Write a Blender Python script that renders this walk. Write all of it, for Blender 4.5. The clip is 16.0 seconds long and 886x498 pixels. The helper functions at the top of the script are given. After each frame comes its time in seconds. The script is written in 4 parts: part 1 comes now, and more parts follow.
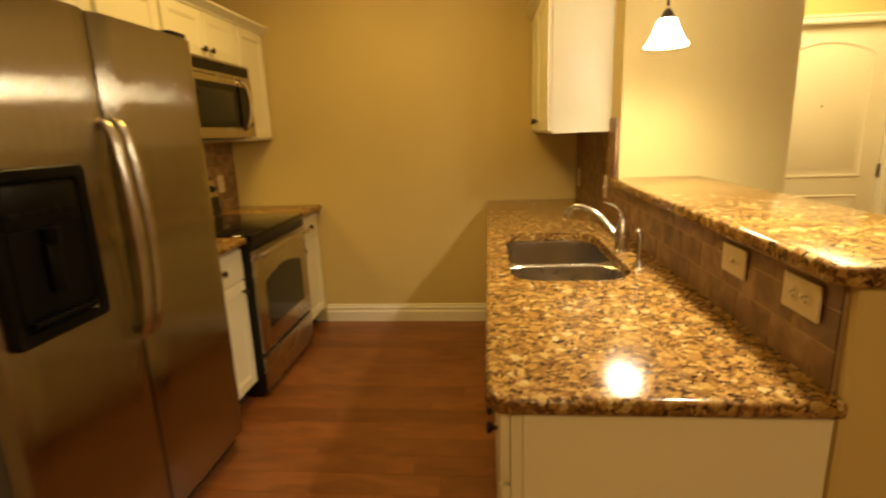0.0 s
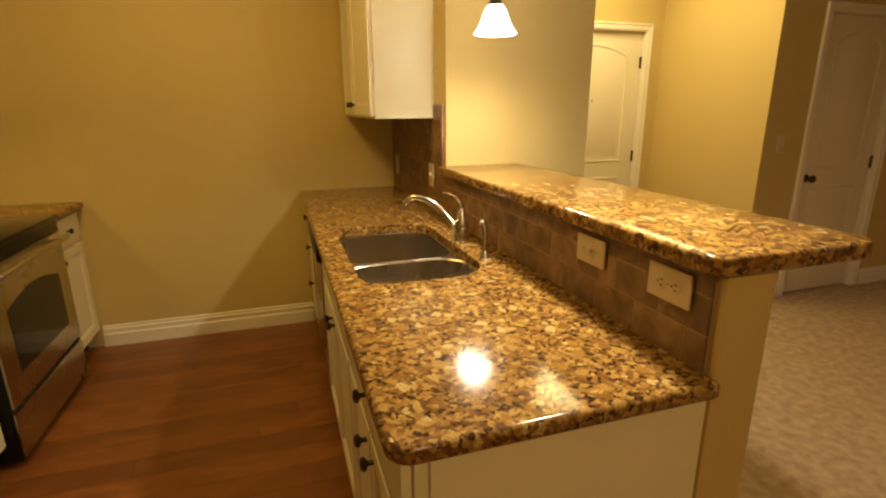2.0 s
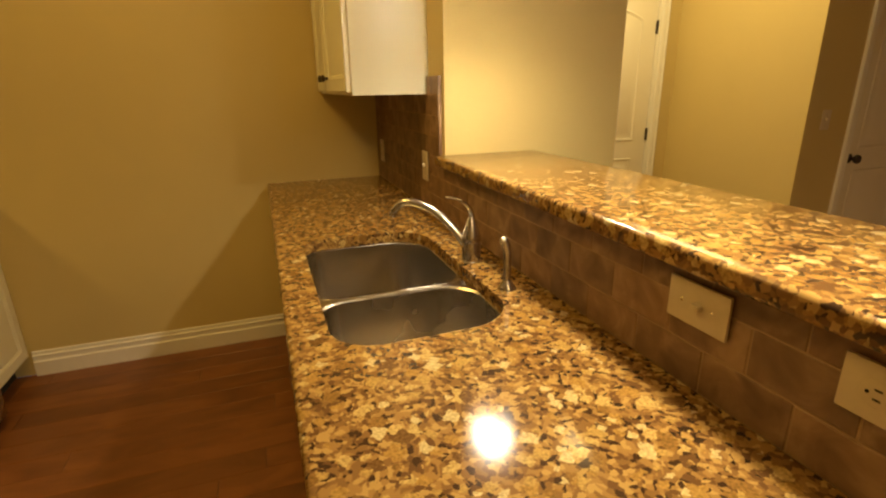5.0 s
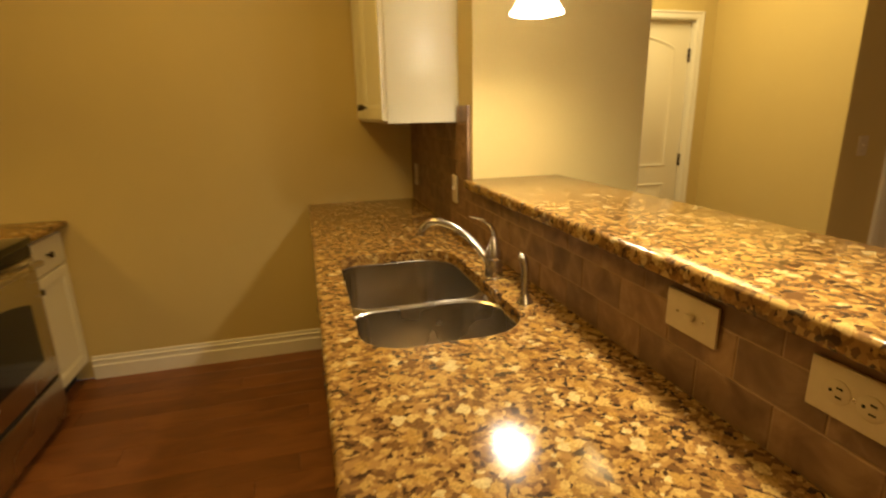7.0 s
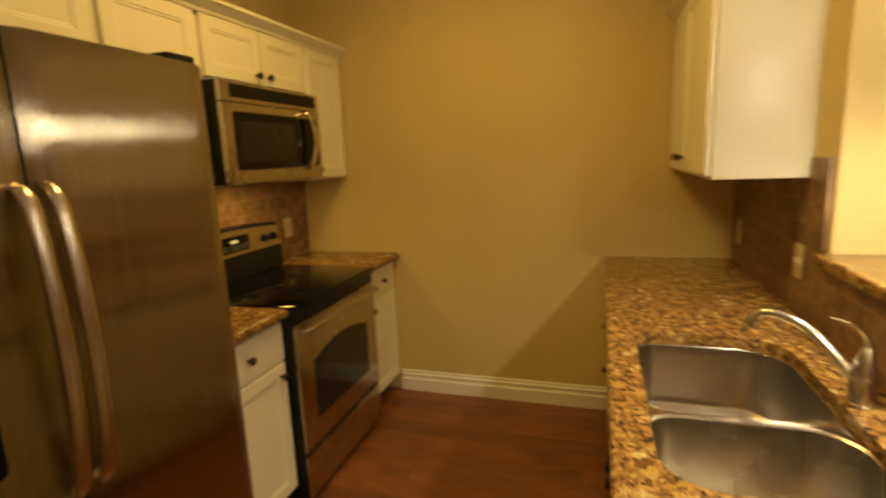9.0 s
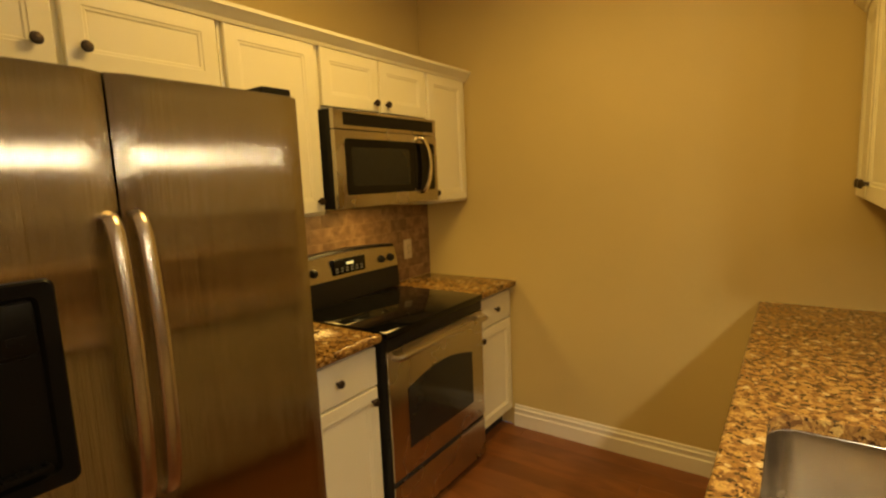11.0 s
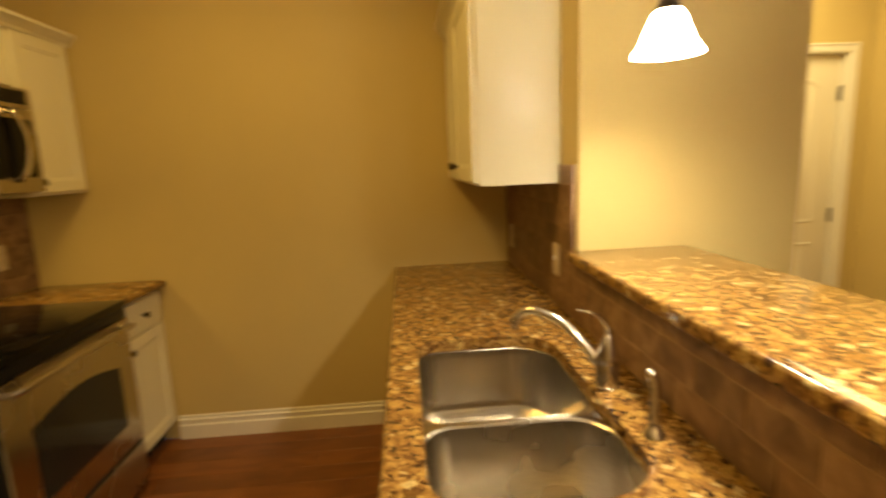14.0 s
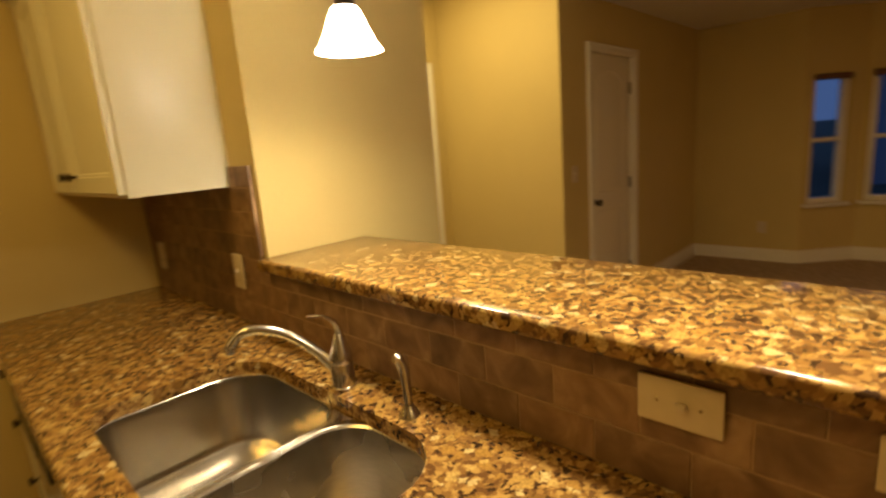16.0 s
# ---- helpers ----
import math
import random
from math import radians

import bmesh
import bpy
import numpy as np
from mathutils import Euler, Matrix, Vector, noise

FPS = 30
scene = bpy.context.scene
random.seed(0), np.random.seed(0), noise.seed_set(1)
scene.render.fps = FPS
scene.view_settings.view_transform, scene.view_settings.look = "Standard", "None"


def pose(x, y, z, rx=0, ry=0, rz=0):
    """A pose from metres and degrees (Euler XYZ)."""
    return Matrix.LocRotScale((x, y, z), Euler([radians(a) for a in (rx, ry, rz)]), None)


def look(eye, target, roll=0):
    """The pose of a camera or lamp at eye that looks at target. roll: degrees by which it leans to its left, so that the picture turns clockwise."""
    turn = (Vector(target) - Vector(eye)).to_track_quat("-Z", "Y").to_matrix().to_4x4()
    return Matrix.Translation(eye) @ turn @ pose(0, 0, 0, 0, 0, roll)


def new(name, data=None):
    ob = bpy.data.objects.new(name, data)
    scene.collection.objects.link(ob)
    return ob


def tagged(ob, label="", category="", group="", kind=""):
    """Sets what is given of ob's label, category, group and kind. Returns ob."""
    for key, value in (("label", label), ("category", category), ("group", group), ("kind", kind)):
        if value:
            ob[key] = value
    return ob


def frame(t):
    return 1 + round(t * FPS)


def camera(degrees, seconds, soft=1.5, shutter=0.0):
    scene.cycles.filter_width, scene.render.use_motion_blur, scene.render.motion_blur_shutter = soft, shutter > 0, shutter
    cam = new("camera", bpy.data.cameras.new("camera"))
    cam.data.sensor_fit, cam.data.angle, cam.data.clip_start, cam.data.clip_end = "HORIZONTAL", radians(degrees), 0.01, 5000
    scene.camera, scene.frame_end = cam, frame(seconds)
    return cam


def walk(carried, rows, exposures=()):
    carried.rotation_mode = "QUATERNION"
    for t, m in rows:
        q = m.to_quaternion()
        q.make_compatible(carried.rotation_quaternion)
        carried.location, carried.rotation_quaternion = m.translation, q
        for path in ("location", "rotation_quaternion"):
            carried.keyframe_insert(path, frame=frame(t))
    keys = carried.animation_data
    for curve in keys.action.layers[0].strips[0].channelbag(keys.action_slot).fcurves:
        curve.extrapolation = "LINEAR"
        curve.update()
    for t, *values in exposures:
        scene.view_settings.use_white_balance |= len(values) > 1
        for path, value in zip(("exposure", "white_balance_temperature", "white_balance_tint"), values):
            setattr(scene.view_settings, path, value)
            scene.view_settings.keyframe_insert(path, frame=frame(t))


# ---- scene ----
cam = camera(82.9, 16.0, 2.3, 0.7)
PATH = [
    (0, (0.013, -3.602, 1.401), (-0.171, -1.663, 0.948), -2.1),
    (0.5, (-0.001, -3.5, 1.402), (0.054, -1.554, 0.944), -0.6),
    (1, (-0.072, -3.423, 1.413), (0.324, -1.519, 0.949), -2.4),
    (1.5, (-0.104, -3.398, 1.409), (0.429, -1.539, 0.899), -0.6),
    (2, (-0.117, -3.39, 1.408), (0.476, -1.554, 0.878), -0.3),
    (2.5, (-0.1, -3.347, 1.415), (0.51, -1.517, 0.885), 0.8),
    (3, (-0.047, -3.232, 1.42), (0.516, -1.38, 0.916), -0.2),
    (3.5, (-0.018, -3.116, 1.415), (0.522, -1.269, 0.87), 0.4),
    (4, (-0.004, -2.96, 1.412), (0.592, -1.133, 0.861), -0.8),
    (4.2, (-0.002, -2.915, 1.404), (0.619, -1.112, 0.8), -1.4),
    (6.3, (0.003, -2.878, 1.401), (0.64, -1.085, 0.786), 0.1),
    (6.5, (0.009, -2.906, 1.405), (0.607, -1.089, 0.82), -0.4),
    (7, (-0.002, -3.0, 1.412), (0.502, -1.136, 0.889), -1.2),
    (7.5, (-0.035, -3.088, 1.421), (0.21, -1.155, 0.973), -1.5),
    (8, (-0.078, -3.07, 1.45), (-0.127, -1.112, 1.046), -2.2),
    (8.5, (-0.097, -2.968, 1.467), (-0.333, -1.014, 1.116), -1.0),
    (9, (-0.024, -2.86, 1.495), (-0.619, -0.986, 1.13), -2.5),
    (9.5, (0.066, -2.754, 1.514), (-0.868, -1.02, 1.162), -1.7),
    (10, (0.119, -2.691, 1.531), (-0.974, -1.046, 1.217), -1.5),
    (10.2, (0.121, -2.664, 1.497), (-1.014, -1.038, 1.236), -2.6),
    (12.3, (0.104, -2.628, 1.548), (-1.044, -1.016, 1.259), -2.0),
    (12.5, (0.11, -2.626, 1.539), (-0.972, -0.97, 1.242), -1.9),
    (13, (0.138, -2.635, 1.526), (-0.681, -0.843, 1.184), -1.0),
    (13.5, (0.076, -2.669, 1.483), (-0.246, -0.726, 1.136), -1.7),
    (14, (0.074, -2.715, 1.462), (0.213, -0.749, 1.125), -2.4),
    (14.5, (0.083, -2.748, 1.455), (0.63, -0.86, 1.082), -0.8),
    (15, (0.059, -2.771, 1.433), (0.873, -0.985, 1.046), -2.3),
    (15.5, (0.003, -2.721, 1.45), (1.1, -1.092, 1.074), -1.7),
    (16, (-0.068, -2.567, 1.453), (1.326, -1.192, 1.049), -4.6),
]
EXPOSURES = [(0, -0.2), (0.5, -0.28), (1, -0.4), (2, -0.52), (3.5, -0.65), (7, -0.65), (8, -0.58), (8.6, -0.55), (9.0, -0.52), (9.5, -0.42), (10, -0.35), (12.5, -0.28), (13.2, -0.28),
             (14, -0.44), (14.6, -0.68), (15.0, -0.80), (15.5, -0.78), (16, -0.76)]
walk(cam, [(t, look(eye, target, roll)) for t, eye, target, roll in PATH], EXPOSURES)

# ---- world and light ----
WARM = (1.0, 0.625, 0.155)
SOFT = (1.0, 0.76, 0.33)
world = bpy.data.worlds.new("dusk")
scene.world = world
world.use_nodes = True
sky_bg = world.node_tree.nodes["Background"]
sky_bg.inputs["Color"].default_value = (0.16, 0.30, 0.75, 1)
sky_bg.inputs["Strength"].default_value = 0.48


def lamp(name, kind, m, energy, color=WARM, size=0.03, size_y=None, spread=None):
    d = bpy.data.lights.new(name, kind)
    d.energy, d.color = energy, color
    if kind == "AREA":
        d.size = size
        if size_y:
            d.shape, d.size_y = "RECTANGLE", size_y
        if spread:
            d.spread = radians(spread)
    else:
        d.shadow_soft_size = size
    ob = new(name, d)
    ob.matrix_world = m
    return ob


PEND = (0.660, -1.605, 1.675)
PEND_GAP = 0.84
for k in range(2):
    lamp("pendant_bulb", "POINT", pose(PEND[0], PEND[1] - k * PEND_GAP, PEND[2] + 0.045), 37, (1.0, 0.83, 0.56), size=0.028)
lamp("kitchen_ceiling_lamp", "AREA", pose(-0.62, -1.25, 2.68), 28.5, size=0.5, size_y=0.5)
lamp("hall_ceiling_lamp", "AREA", pose(2.15, -0.35, 2.70), 48, SOFT, size=0.9)
lamp("range_hood_lamp", "AREA", pose(-1.57, -0.77, 1.402), 4.0, size=0.08, size_y=0.30)
# added fill with no known fixture, brightens the dim living room
lamp("living_fill_lamp", "AREA", pose(4.2, -4.6, 2.38), 16, (1.0, 0.57, 0.28), size=0.4)
# unseen fill behind the camera, added to light the cabinets' end panel
lamp("rear_fill_lamp", "AREA", pose(0.2, -5.3, 2.70), 45, (1.0, 0.64, 0.24), size=0.5)

# ---- materials ----


def nodes_of(name):
    m = bpy.data.materials.new(name)
    m.use_nodes = True
    nt = m.node_tree
    return m, nt, nt.nodes["Principled BSDF"], nt.links.new


def tex(nt, kind, coords, **values):
    n = nt.nodes.new(kind)
    nt.links.new(coords, n.inputs["Vector"])
    for k, v in values.items():
        n.inputs[k].default_value = v
    return n


def ramp(nt, fac, stops, mode="LINEAR"):
    n = nt.nodes.new("ShaderNodeValToRGB")
    n.color_ramp.interpolation = mode
    while len(n.color_ramp.elements) < len(stops):
        n.color_ramp.elements.new(0.5)
    for e, (p, c) in zip(n.color_ramp.elements, stops):
        e.position, e.color = p, (*c, 1)
    nt.links.new(fac, n.inputs["Fac"])
    return n.outputs["Color"]


def mixed(nt, fac, a, b, mode="MIX"):
    n = nt.nodes.new("ShaderNodeMix")
    n.data_type, n.blend_type = "RGBA", mode
    for value, slot in ((fac, 0), (a, 6), (b, 7)):
        if isinstance(value, (int, float)):
            n.inputs[slot].default_value = value
        elif isinstance(value, tuple):
            n.inputs[slot].default_value = (*value, 1)
        else:
            nt.links.new(value, n.inputs[slot])
    return n.outputs[2]


def math_node(nt, op, a, b=0.0):
    n = nt.nodes.new("ShaderNodeMath")
    n.operation = op
    for i, v in enumerate((a, b)):
        if isinstance(v, (int, float)):
            n.inputs[i].default_value = v
        else:
            nt.links.new(v, n.inputs[i])
    return n.outputs[0]


def coords_of(nt, scale=(1, 1, 1), which="Object"):
    tc = nt.nodes.new("ShaderNodeTexCoord")
    mp = nt.nodes.new("ShaderNodeMapping")
    mp.inputs["Scale"].default_value = scale
    nt.links.new(tc.outputs[which], mp.inputs["Vector"])
    return mp.outputs["Vector"]


def bump(nt, bsdf, height, strength, distance):
    n = nt.nodes.new("ShaderNodeBump")
    n.inputs["Strength"].default_value, n.inputs["Distance"].default_value = strength, distance
    nt.links.new(height, n.inputs["Height"])
    nt.links.new(n.outputs["Normal"], bsdf.inputs["Normal"])


def painted(name, color, rough, vary=0.06, texture=0.15, grain=90.0, spec=0.5):
    """Paint with a soft unevenness and a roller or brush texture."""
    m, nt, b, link = nodes_of(name)
    co = coords_of(nt)
    big = tex(nt, "ShaderNodeTexNoise", co, Scale=1.7, Detail=3.0)
    fine = tex(nt, "ShaderNodeTexNoise", co, Scale=grain, Detail=2.0)
    dark = tuple(c * (1 - vary) for c in color)
    light = tuple(min(1, c * (1 + vary)) for c in color)
    link(ramp(nt, big.outputs["Fac"], [(0.3, dark), (0.7, light)]), b.inputs["Base Color"])
    b.inputs["Roughness"].default_value = rough
    b.inputs["Specular IOR Level"].default_value = spec
    bump(nt, b, fine.outputs["Fac"], texture, 0.002)
    return m


def plain(name, color, rough, metal=0.0, spec=0.5):
    m, nt, b, link = nodes_of(name)
    n = tex(nt, "ShaderNodeTexNoise", coords_of(nt), Scale=35.0, Detail=3.0)
    link(ramp(nt, n.outputs["Fac"], [(0.3, tuple(c * 0.9 for c in color)), (0.7, color)]), b.inputs["Base Color"])
    b.inputs["Roughness"].default_value, b.inputs["Metallic"].default_value = rough, metal
    b.inputs["Specular IOR Level"].default_value = spec
    return m


def steel(name, color, rough, aniso, grain, turn=0.0, groove=0.0):
    """Brushed stainless steel; grain scales the brush lines along each axis."""
    m, nt, b, link = nodes_of(name)
    co = coords_of(nt, grain)
    n = tex(nt, "ShaderNodeTexNoise", co, Scale=1.0, Detail=4.0)
    smear = tex(nt, "ShaderNodeTexNoise", coords_of(nt), Scale=3.0, Detail=3.0)
    link(ramp(nt, n.outputs["Fac"], [(0.25, tuple(c * 0.86 for c in color)), (0.75, color)]), b.inputs["Base Color"])
    rr = ramp(nt, smear.outputs["Fac"], [(0.3, (rough * 0.85,) * 3), (0.7, (rough * 1.2,) * 3)])
    link(rr, b.inputs["Roughness"])
    b.inputs["Metallic"].default_value = 1.0
    b.inputs["Anisotropic"].default_value = aniso
    b.inputs["Anisotropic Rotation"].default_value = turn
    if groove:
        lines = tex(nt, "ShaderNodeTexNoise", coords_of(nt, (900.0, 900.0, 1.5)), Scale=1.0, Detail=1.0)
        bump(nt, b, lines.outputs["Fac"], 1.0, groove)
    tg = nt.nodes.new("ShaderNodeTangent")
    tg.direction_type, tg.axis = "RADIAL", "Z"
    link(tg.outputs["Tangent"], b.inputs["Tangent"])
    return m


def granite_material(name, scale):
    """Golden granite: rounded cream and ochre crystals in a dark brown and grey ground."""
    m, nt, b, link = nodes_of(name)
    co = coords_of(nt)
    push = co
    for size, reach in ((11.0, 0.045), (70.0, 0.012)):
        warp = tex(nt, "ShaderNodeTexNoise", co, Scale=size, Detail=2.0)
        n = nt.nodes.new("ShaderNodeVectorMath")
        n.operation = "MULTIPLY_ADD"
        link(warp.outputs["Color"], n.inputs[0])
        n.inputs[1].default_value = (reach, reach, reach)
        link(push, n.inputs[2])
        push = n.outputs[0]
    cell = tex(nt, "ShaderNodeTexVoronoi", push, Scale=scale, Randomness=1.0)
    cell.distance = "MANHATTAN"
    sep = nt.nodes.new("ShaderNodeSeparateColor")
    link(cell.outputs["Color"], sep.inputs[0])
    crystal = ramp(nt, sep.outputs[0], [(0.0, (0.17, 0.086, 0.024)), (0.07, (0.28, 0.150, 0.036)), (0.20, (0.40, 0.230, 0.052)),
                                        (0.42, (0.47, 0.298, 0.080)), (0.66, (0.56, 0.380, 0.122)), (0.82, (0.63, 0.485, 0.215))], "CONSTANT")
    small = tex(nt, "ShaderNodeTexVoronoi", push, Scale=scale * 3.1, Randomness=1.0)
    sep2 = nt.nodes.new("ShaderNodeSeparateColor")
    link(small.outputs["Color"], sep2.inputs[0])
    ground = ramp(nt, sep2.outputs[0], [(0.0, (0.045, 0.022, 0.009)), (0.14, (0.115, 0.055, 0.017)), (0.34, (0.190, 0.096, 0.026)), (0.58, (0.270, 0.148, 0.038)), (0.82, (0.37, 0.222, 0.060))], "CONSTANT")
    cloud = tex(nt, "ShaderNodeTexNoise", co, Scale=7.0, Detail=4.0)
    rag = tex(nt, "ShaderNodeTexNoise", co, Scale=150.0, Detail=5.0)
    # a crystal fills its cell out to a ragged reach of its own; the rest is ground
    reach = math_node(nt, "ADD", math_node(nt, "MULTIPLY", sep.outputs[1], 0.34), math_node(nt, "MULTIPLY", cloud.outputs["Fac"], 0.55))
    ragged = math_node(nt, "ADD", cell.outputs["Distance"], math_node(nt, "MULTIPLY", math_node(nt, "SUBTRACT", rag.outputs["Fac"], 0.5), 0.62))
    over = math_node(nt, "SUBTRACT", ragged, math_node(nt, "ADD", reach, 0.10))
    seam = ramp(nt, math_node(nt, "ADD", math_node(nt, "MULTIPLY", over, 6.0), 0.5), [(0.35, (0, 0, 0)), (0.65, (1, 1, 1))])
    speck = tex(nt, "ShaderNodeTexNoise", co, Scale=210.0, Detail=3.0)
    grainy = mixed(nt, 0.72, crystal, ramp(nt, speck.outputs["Fac"], [(0.3, (0.26, 0.22, 0.17)), (0.66, (0.95, 0.92, 0.85))]), "MULTIPLY")
    link(mixed(nt, seam, grainy, ground), b.inputs["Base Color"])
    b.inputs["Roughness"].default_value = 0.13
    b.inputs["Specular IOR Level"].default_value = 0.42
    bump(nt, b, cloud.outputs["Fac"], 0.02, 0.002)
    return m


def wood_material():
    m, nt, b, link = nodes_of("floor_wood")
    co = coords_of(nt, (1.0, 2.6, 1.0))
    info = nt.nodes.new("ShaderNodeObjectInfo")
    shift = nt.nodes.new("ShaderNodeVectorMath")
    shift.operation = "MULTIPLY_ADD"
    link(info.outputs["Random"], shift.inputs[0])
    shift.inputs[1].default_value = (17.0, 31.0, 5.0)
    link(co, shift.inputs[2])
    g = tex(nt, "ShaderNodeTexNoise", shift.outputs[0], Scale=3.0, Detail=4.0, Distortion=1.0)
    f = tex(nt, "ShaderNodeTexNoise", shift.outputs[0], Scale=24.0, Detail=4.0)
    col = ramp(nt, g.outputs["Fac"], [(0.28, (0.17, 0.057, 0.015)), (0.5, (0.23, 0.082, 0.021)), (0.72, (0.29, 0.108, 0.029))])
    tone = ramp(nt, info.outputs["Random"], [(0.0, (0.72, 0.70, 0.68)), (1.0, (1.0, 1.0, 1.0))])
    col = mixed(nt, 1.0, col, tone, "MULTIPLY")
    col = mixed(nt, 0.06, col, ramp(nt, f.outputs["Fac"], [(0.35, (0.4, 0.36, 0.33)), (0.6, (1, 1, 1))]), "MULTIPLY")
    link(col, b.inputs["Base Color"])
    b.inputs["Roughness"].default_value = 0.36
    bump(nt, b, f.outputs["Fac"], 0.12, 0.001)
    return m


def tile_material():
    m, nt, b, link = nodes_of("travertine_tile")
    info = nt.nodes.new("ShaderNodeObjectInfo")
    shift = nt.nodes.new("ShaderNodeVectorMath")
    shift.operation = "MULTIPLY_ADD"
    link(info.outputs["Random"], shift.inputs[0])
    shift.inputs[1].default_value = (9.0, 23.0, 14.0)
    link(coords_of(nt), shift.inputs[2])
    n = tex(nt, "ShaderNodeTexNoise", shift.outputs[0], Scale=14.0, Detail=6.0, Distortion=0.6)
    f = tex(nt, "ShaderNodeTexNoise", shift.outputs[0], Scale=90.0, Detail=3.0)
    col = ramp(nt, n.outputs["Fac"], [(0.3, (0.135, 0.074, 0.036)), (0.52, (0.235, 0.140, 0.070)), (0.72, (0.37, 0.245, 0.135))])
    tone = ramp(nt, info.outputs["Random"], [(0.0, (0.72, 0.69, 0.66)), (0.5, (0.90, 0.87, 0.84)), (1.0, (1.05, 1.0, 0.94))])
    link(mixed(nt, 1.0, col, tone, "MULTIPLY"), b.inputs["Base Color"])
    b.inputs["Roughness"].default_value = 0.5
    bump(nt, b, f.outputs["Fac"], 0.25, 0.001)
    return m


def carpet_material():
    m, nt, b, link = nodes_of("carpet")
    co = coords_of(nt)
    n = tex(nt, "ShaderNodeTexNoise", co, Scale=22.0, Detail=5.0)
    f = tex(nt, "ShaderNodeTexNoise", co, Scale=240.0, Detail=3.0)
    col = ramp(nt, n.outputs["Fac"], [(0.3, (0.34, 0.235, 0.14)), (0.7, (0.54, 0.39, 0.245))])
    link(mixed(nt, 0.5, col, ramp(nt, f.outputs["Fac"], [(0.3, (0.5, 0.5, 0.5)), (0.7, (1, 1, 1))]), "MULTIPLY"), b.inputs["Base Color"])
    b.inputs["Roughness"].default_value = 0.95
    bump(nt, b, f.outputs["Fac"], 0.8, 0.006)
    return m


def glowing(name, color, strength):
    m, nt, b, link = nodes_of(name)
    n = tex(nt, "ShaderNodeTexNoise", coords_of(nt), Scale=18.0, Detail=3.0)
    link(ramp(nt, n.outputs["Fac"], [(0.3, tuple(c * 0.93 for c in color)), (0.7, color)]), b.inputs["Emission Color"])
    b.inputs["Base Color"].default_value = (0.85, 0.82, 0.74, 1)
    b.inputs["Emission Strength"].default_value = strength
    b.inputs["Roughness"].default_value = 0.3
    return m


def pane_material():
    m, nt, b, link = nodes_of("window_glass")
    b.inputs["Base Color"].default_value = (1, 1, 1, 1)
    b.inputs["Transmission Weight"].default_value = 1.0
    b.inputs["Roughness"].default_value = 0.02
    b.inputs["IOR"].default_value = 1.05
    return m


WALL = painted("wall_paint", (0.59, 0.465, 0.195), 0.75, 0.03, 0.25, 70.0, 0.25)
CEIL = painted("ceiling_paint", (0.70, 0.66, 0.60), 0.85, 0.03, 0.5, 60.0, 0.2)
CAB = painted("cabinet_paint", (0.79, 0.745, 0.55), 0.34, 0.025, 0.05, 40.0)
TRIM = painted("trim_paint", (0.80, 0.76, 0.66), 0.36, 0.02, 0.04, 40.0)
DOORP = painted("door_paint", (0.78, 0.72, 0.58), 0.40, 0.02, 0.05, 40.0)
PLATE = plain("plate_plastic", (0.64, 0.54, 0.36), 0.35)
GRANITE = granite_material("granite", 35.0)
WOOD = wood_material()
GROUT = painted("grout", (0.35, 0.235, 0.13), 0.9, 0.1, 0.4, 200.0, 0.2)
TILE = tile_material()
CARPET = carpet_material()
STEEL = steel("brushed_steel", (0.43, 0.385, 0.315), 0.16, 1.0, (260.0, 260.0, 2.0), 0.0, 0.0008)
STEELH = steel("brushed_steel_trim", (0.53, 0.485, 0.40), 0.26, 0.5, (260.0, 260.0, 2.0), 0.0)
SINK = steel("sink_steel", (0.56, 0.515, 0.44), 0.26, 0.75, (40.0, 40.0, 200.0), 0.0)
SATIN = plain("satin_nickel", (0.66, 0.62, 0.55), 0.22, 1.0)
CHROME = plain("polished_handle", (0.72, 0.66, 0.56), 0.16, 1.0)
HANDLE = plain("satin_handle", (0.60, 0.54, 0.46), 0.27, 1.0)
BRONZE = plain("oil_rubbed_bronze", (0.055, 0.038, 0.026), 0.38, 0.7)
BLACK = plain("black_plastic", (0.010, 0.009, 0.008), 0.32, 0.0, 0.2)
BLACKG = plain("black_glass", (0.004, 0.004, 0.004), 0.05, 0.0, 0.2)
DARKG = plain("smoked_glass", (0.018, 0.018, 0.015), 0.10, 0.0, 0.3)
GREYP = plain("grey_plastic", (0.10, 0.10, 0.10), 0.4)
MATTE = plain("matte_black_plastic", (0.004, 0.0037, 0.0033), 0.35, 0.0, 0.12)
# near-black that puts the shade of recesses and gaps into the colour
GAPSHADE = plain("recess_shade", (0.02, 0.016, 0.012), 0.8)
SHADE = glowing("frosted_glass", (1.0, 0.83, 0.58), 96.0)
DISPLAY = glowing("green_display", (0.10, 0.45, 0.30), 0.25)
PANE = pane_material()
BLIND = plain("blind_fabric", (0.16, 0.08, 0.045), 0.8)
SIDING = plain("neighbour_siding", (0.30, 0.33, 0.40), 0.8)
ROOFING = plain("neighbour_roof", (0.26, 0.27, 0.30), 0.8)
LAWN = plain("outdoor_ground", (0.06, 0.075, 0.05), 0.95)
SUBFLOOR = plain("plank_joint", (0.10, 0.038, 0.012), 0.7)

# ---- mesh helpers ----
I4 = Matrix.Identity(4)


def thing(name, m, label, category, group="", kind=""):
    e = new(name)
    e.empty_display_size = 0.1
    e.matrix_world = m
    return tagged(e, label, category, group, kind)


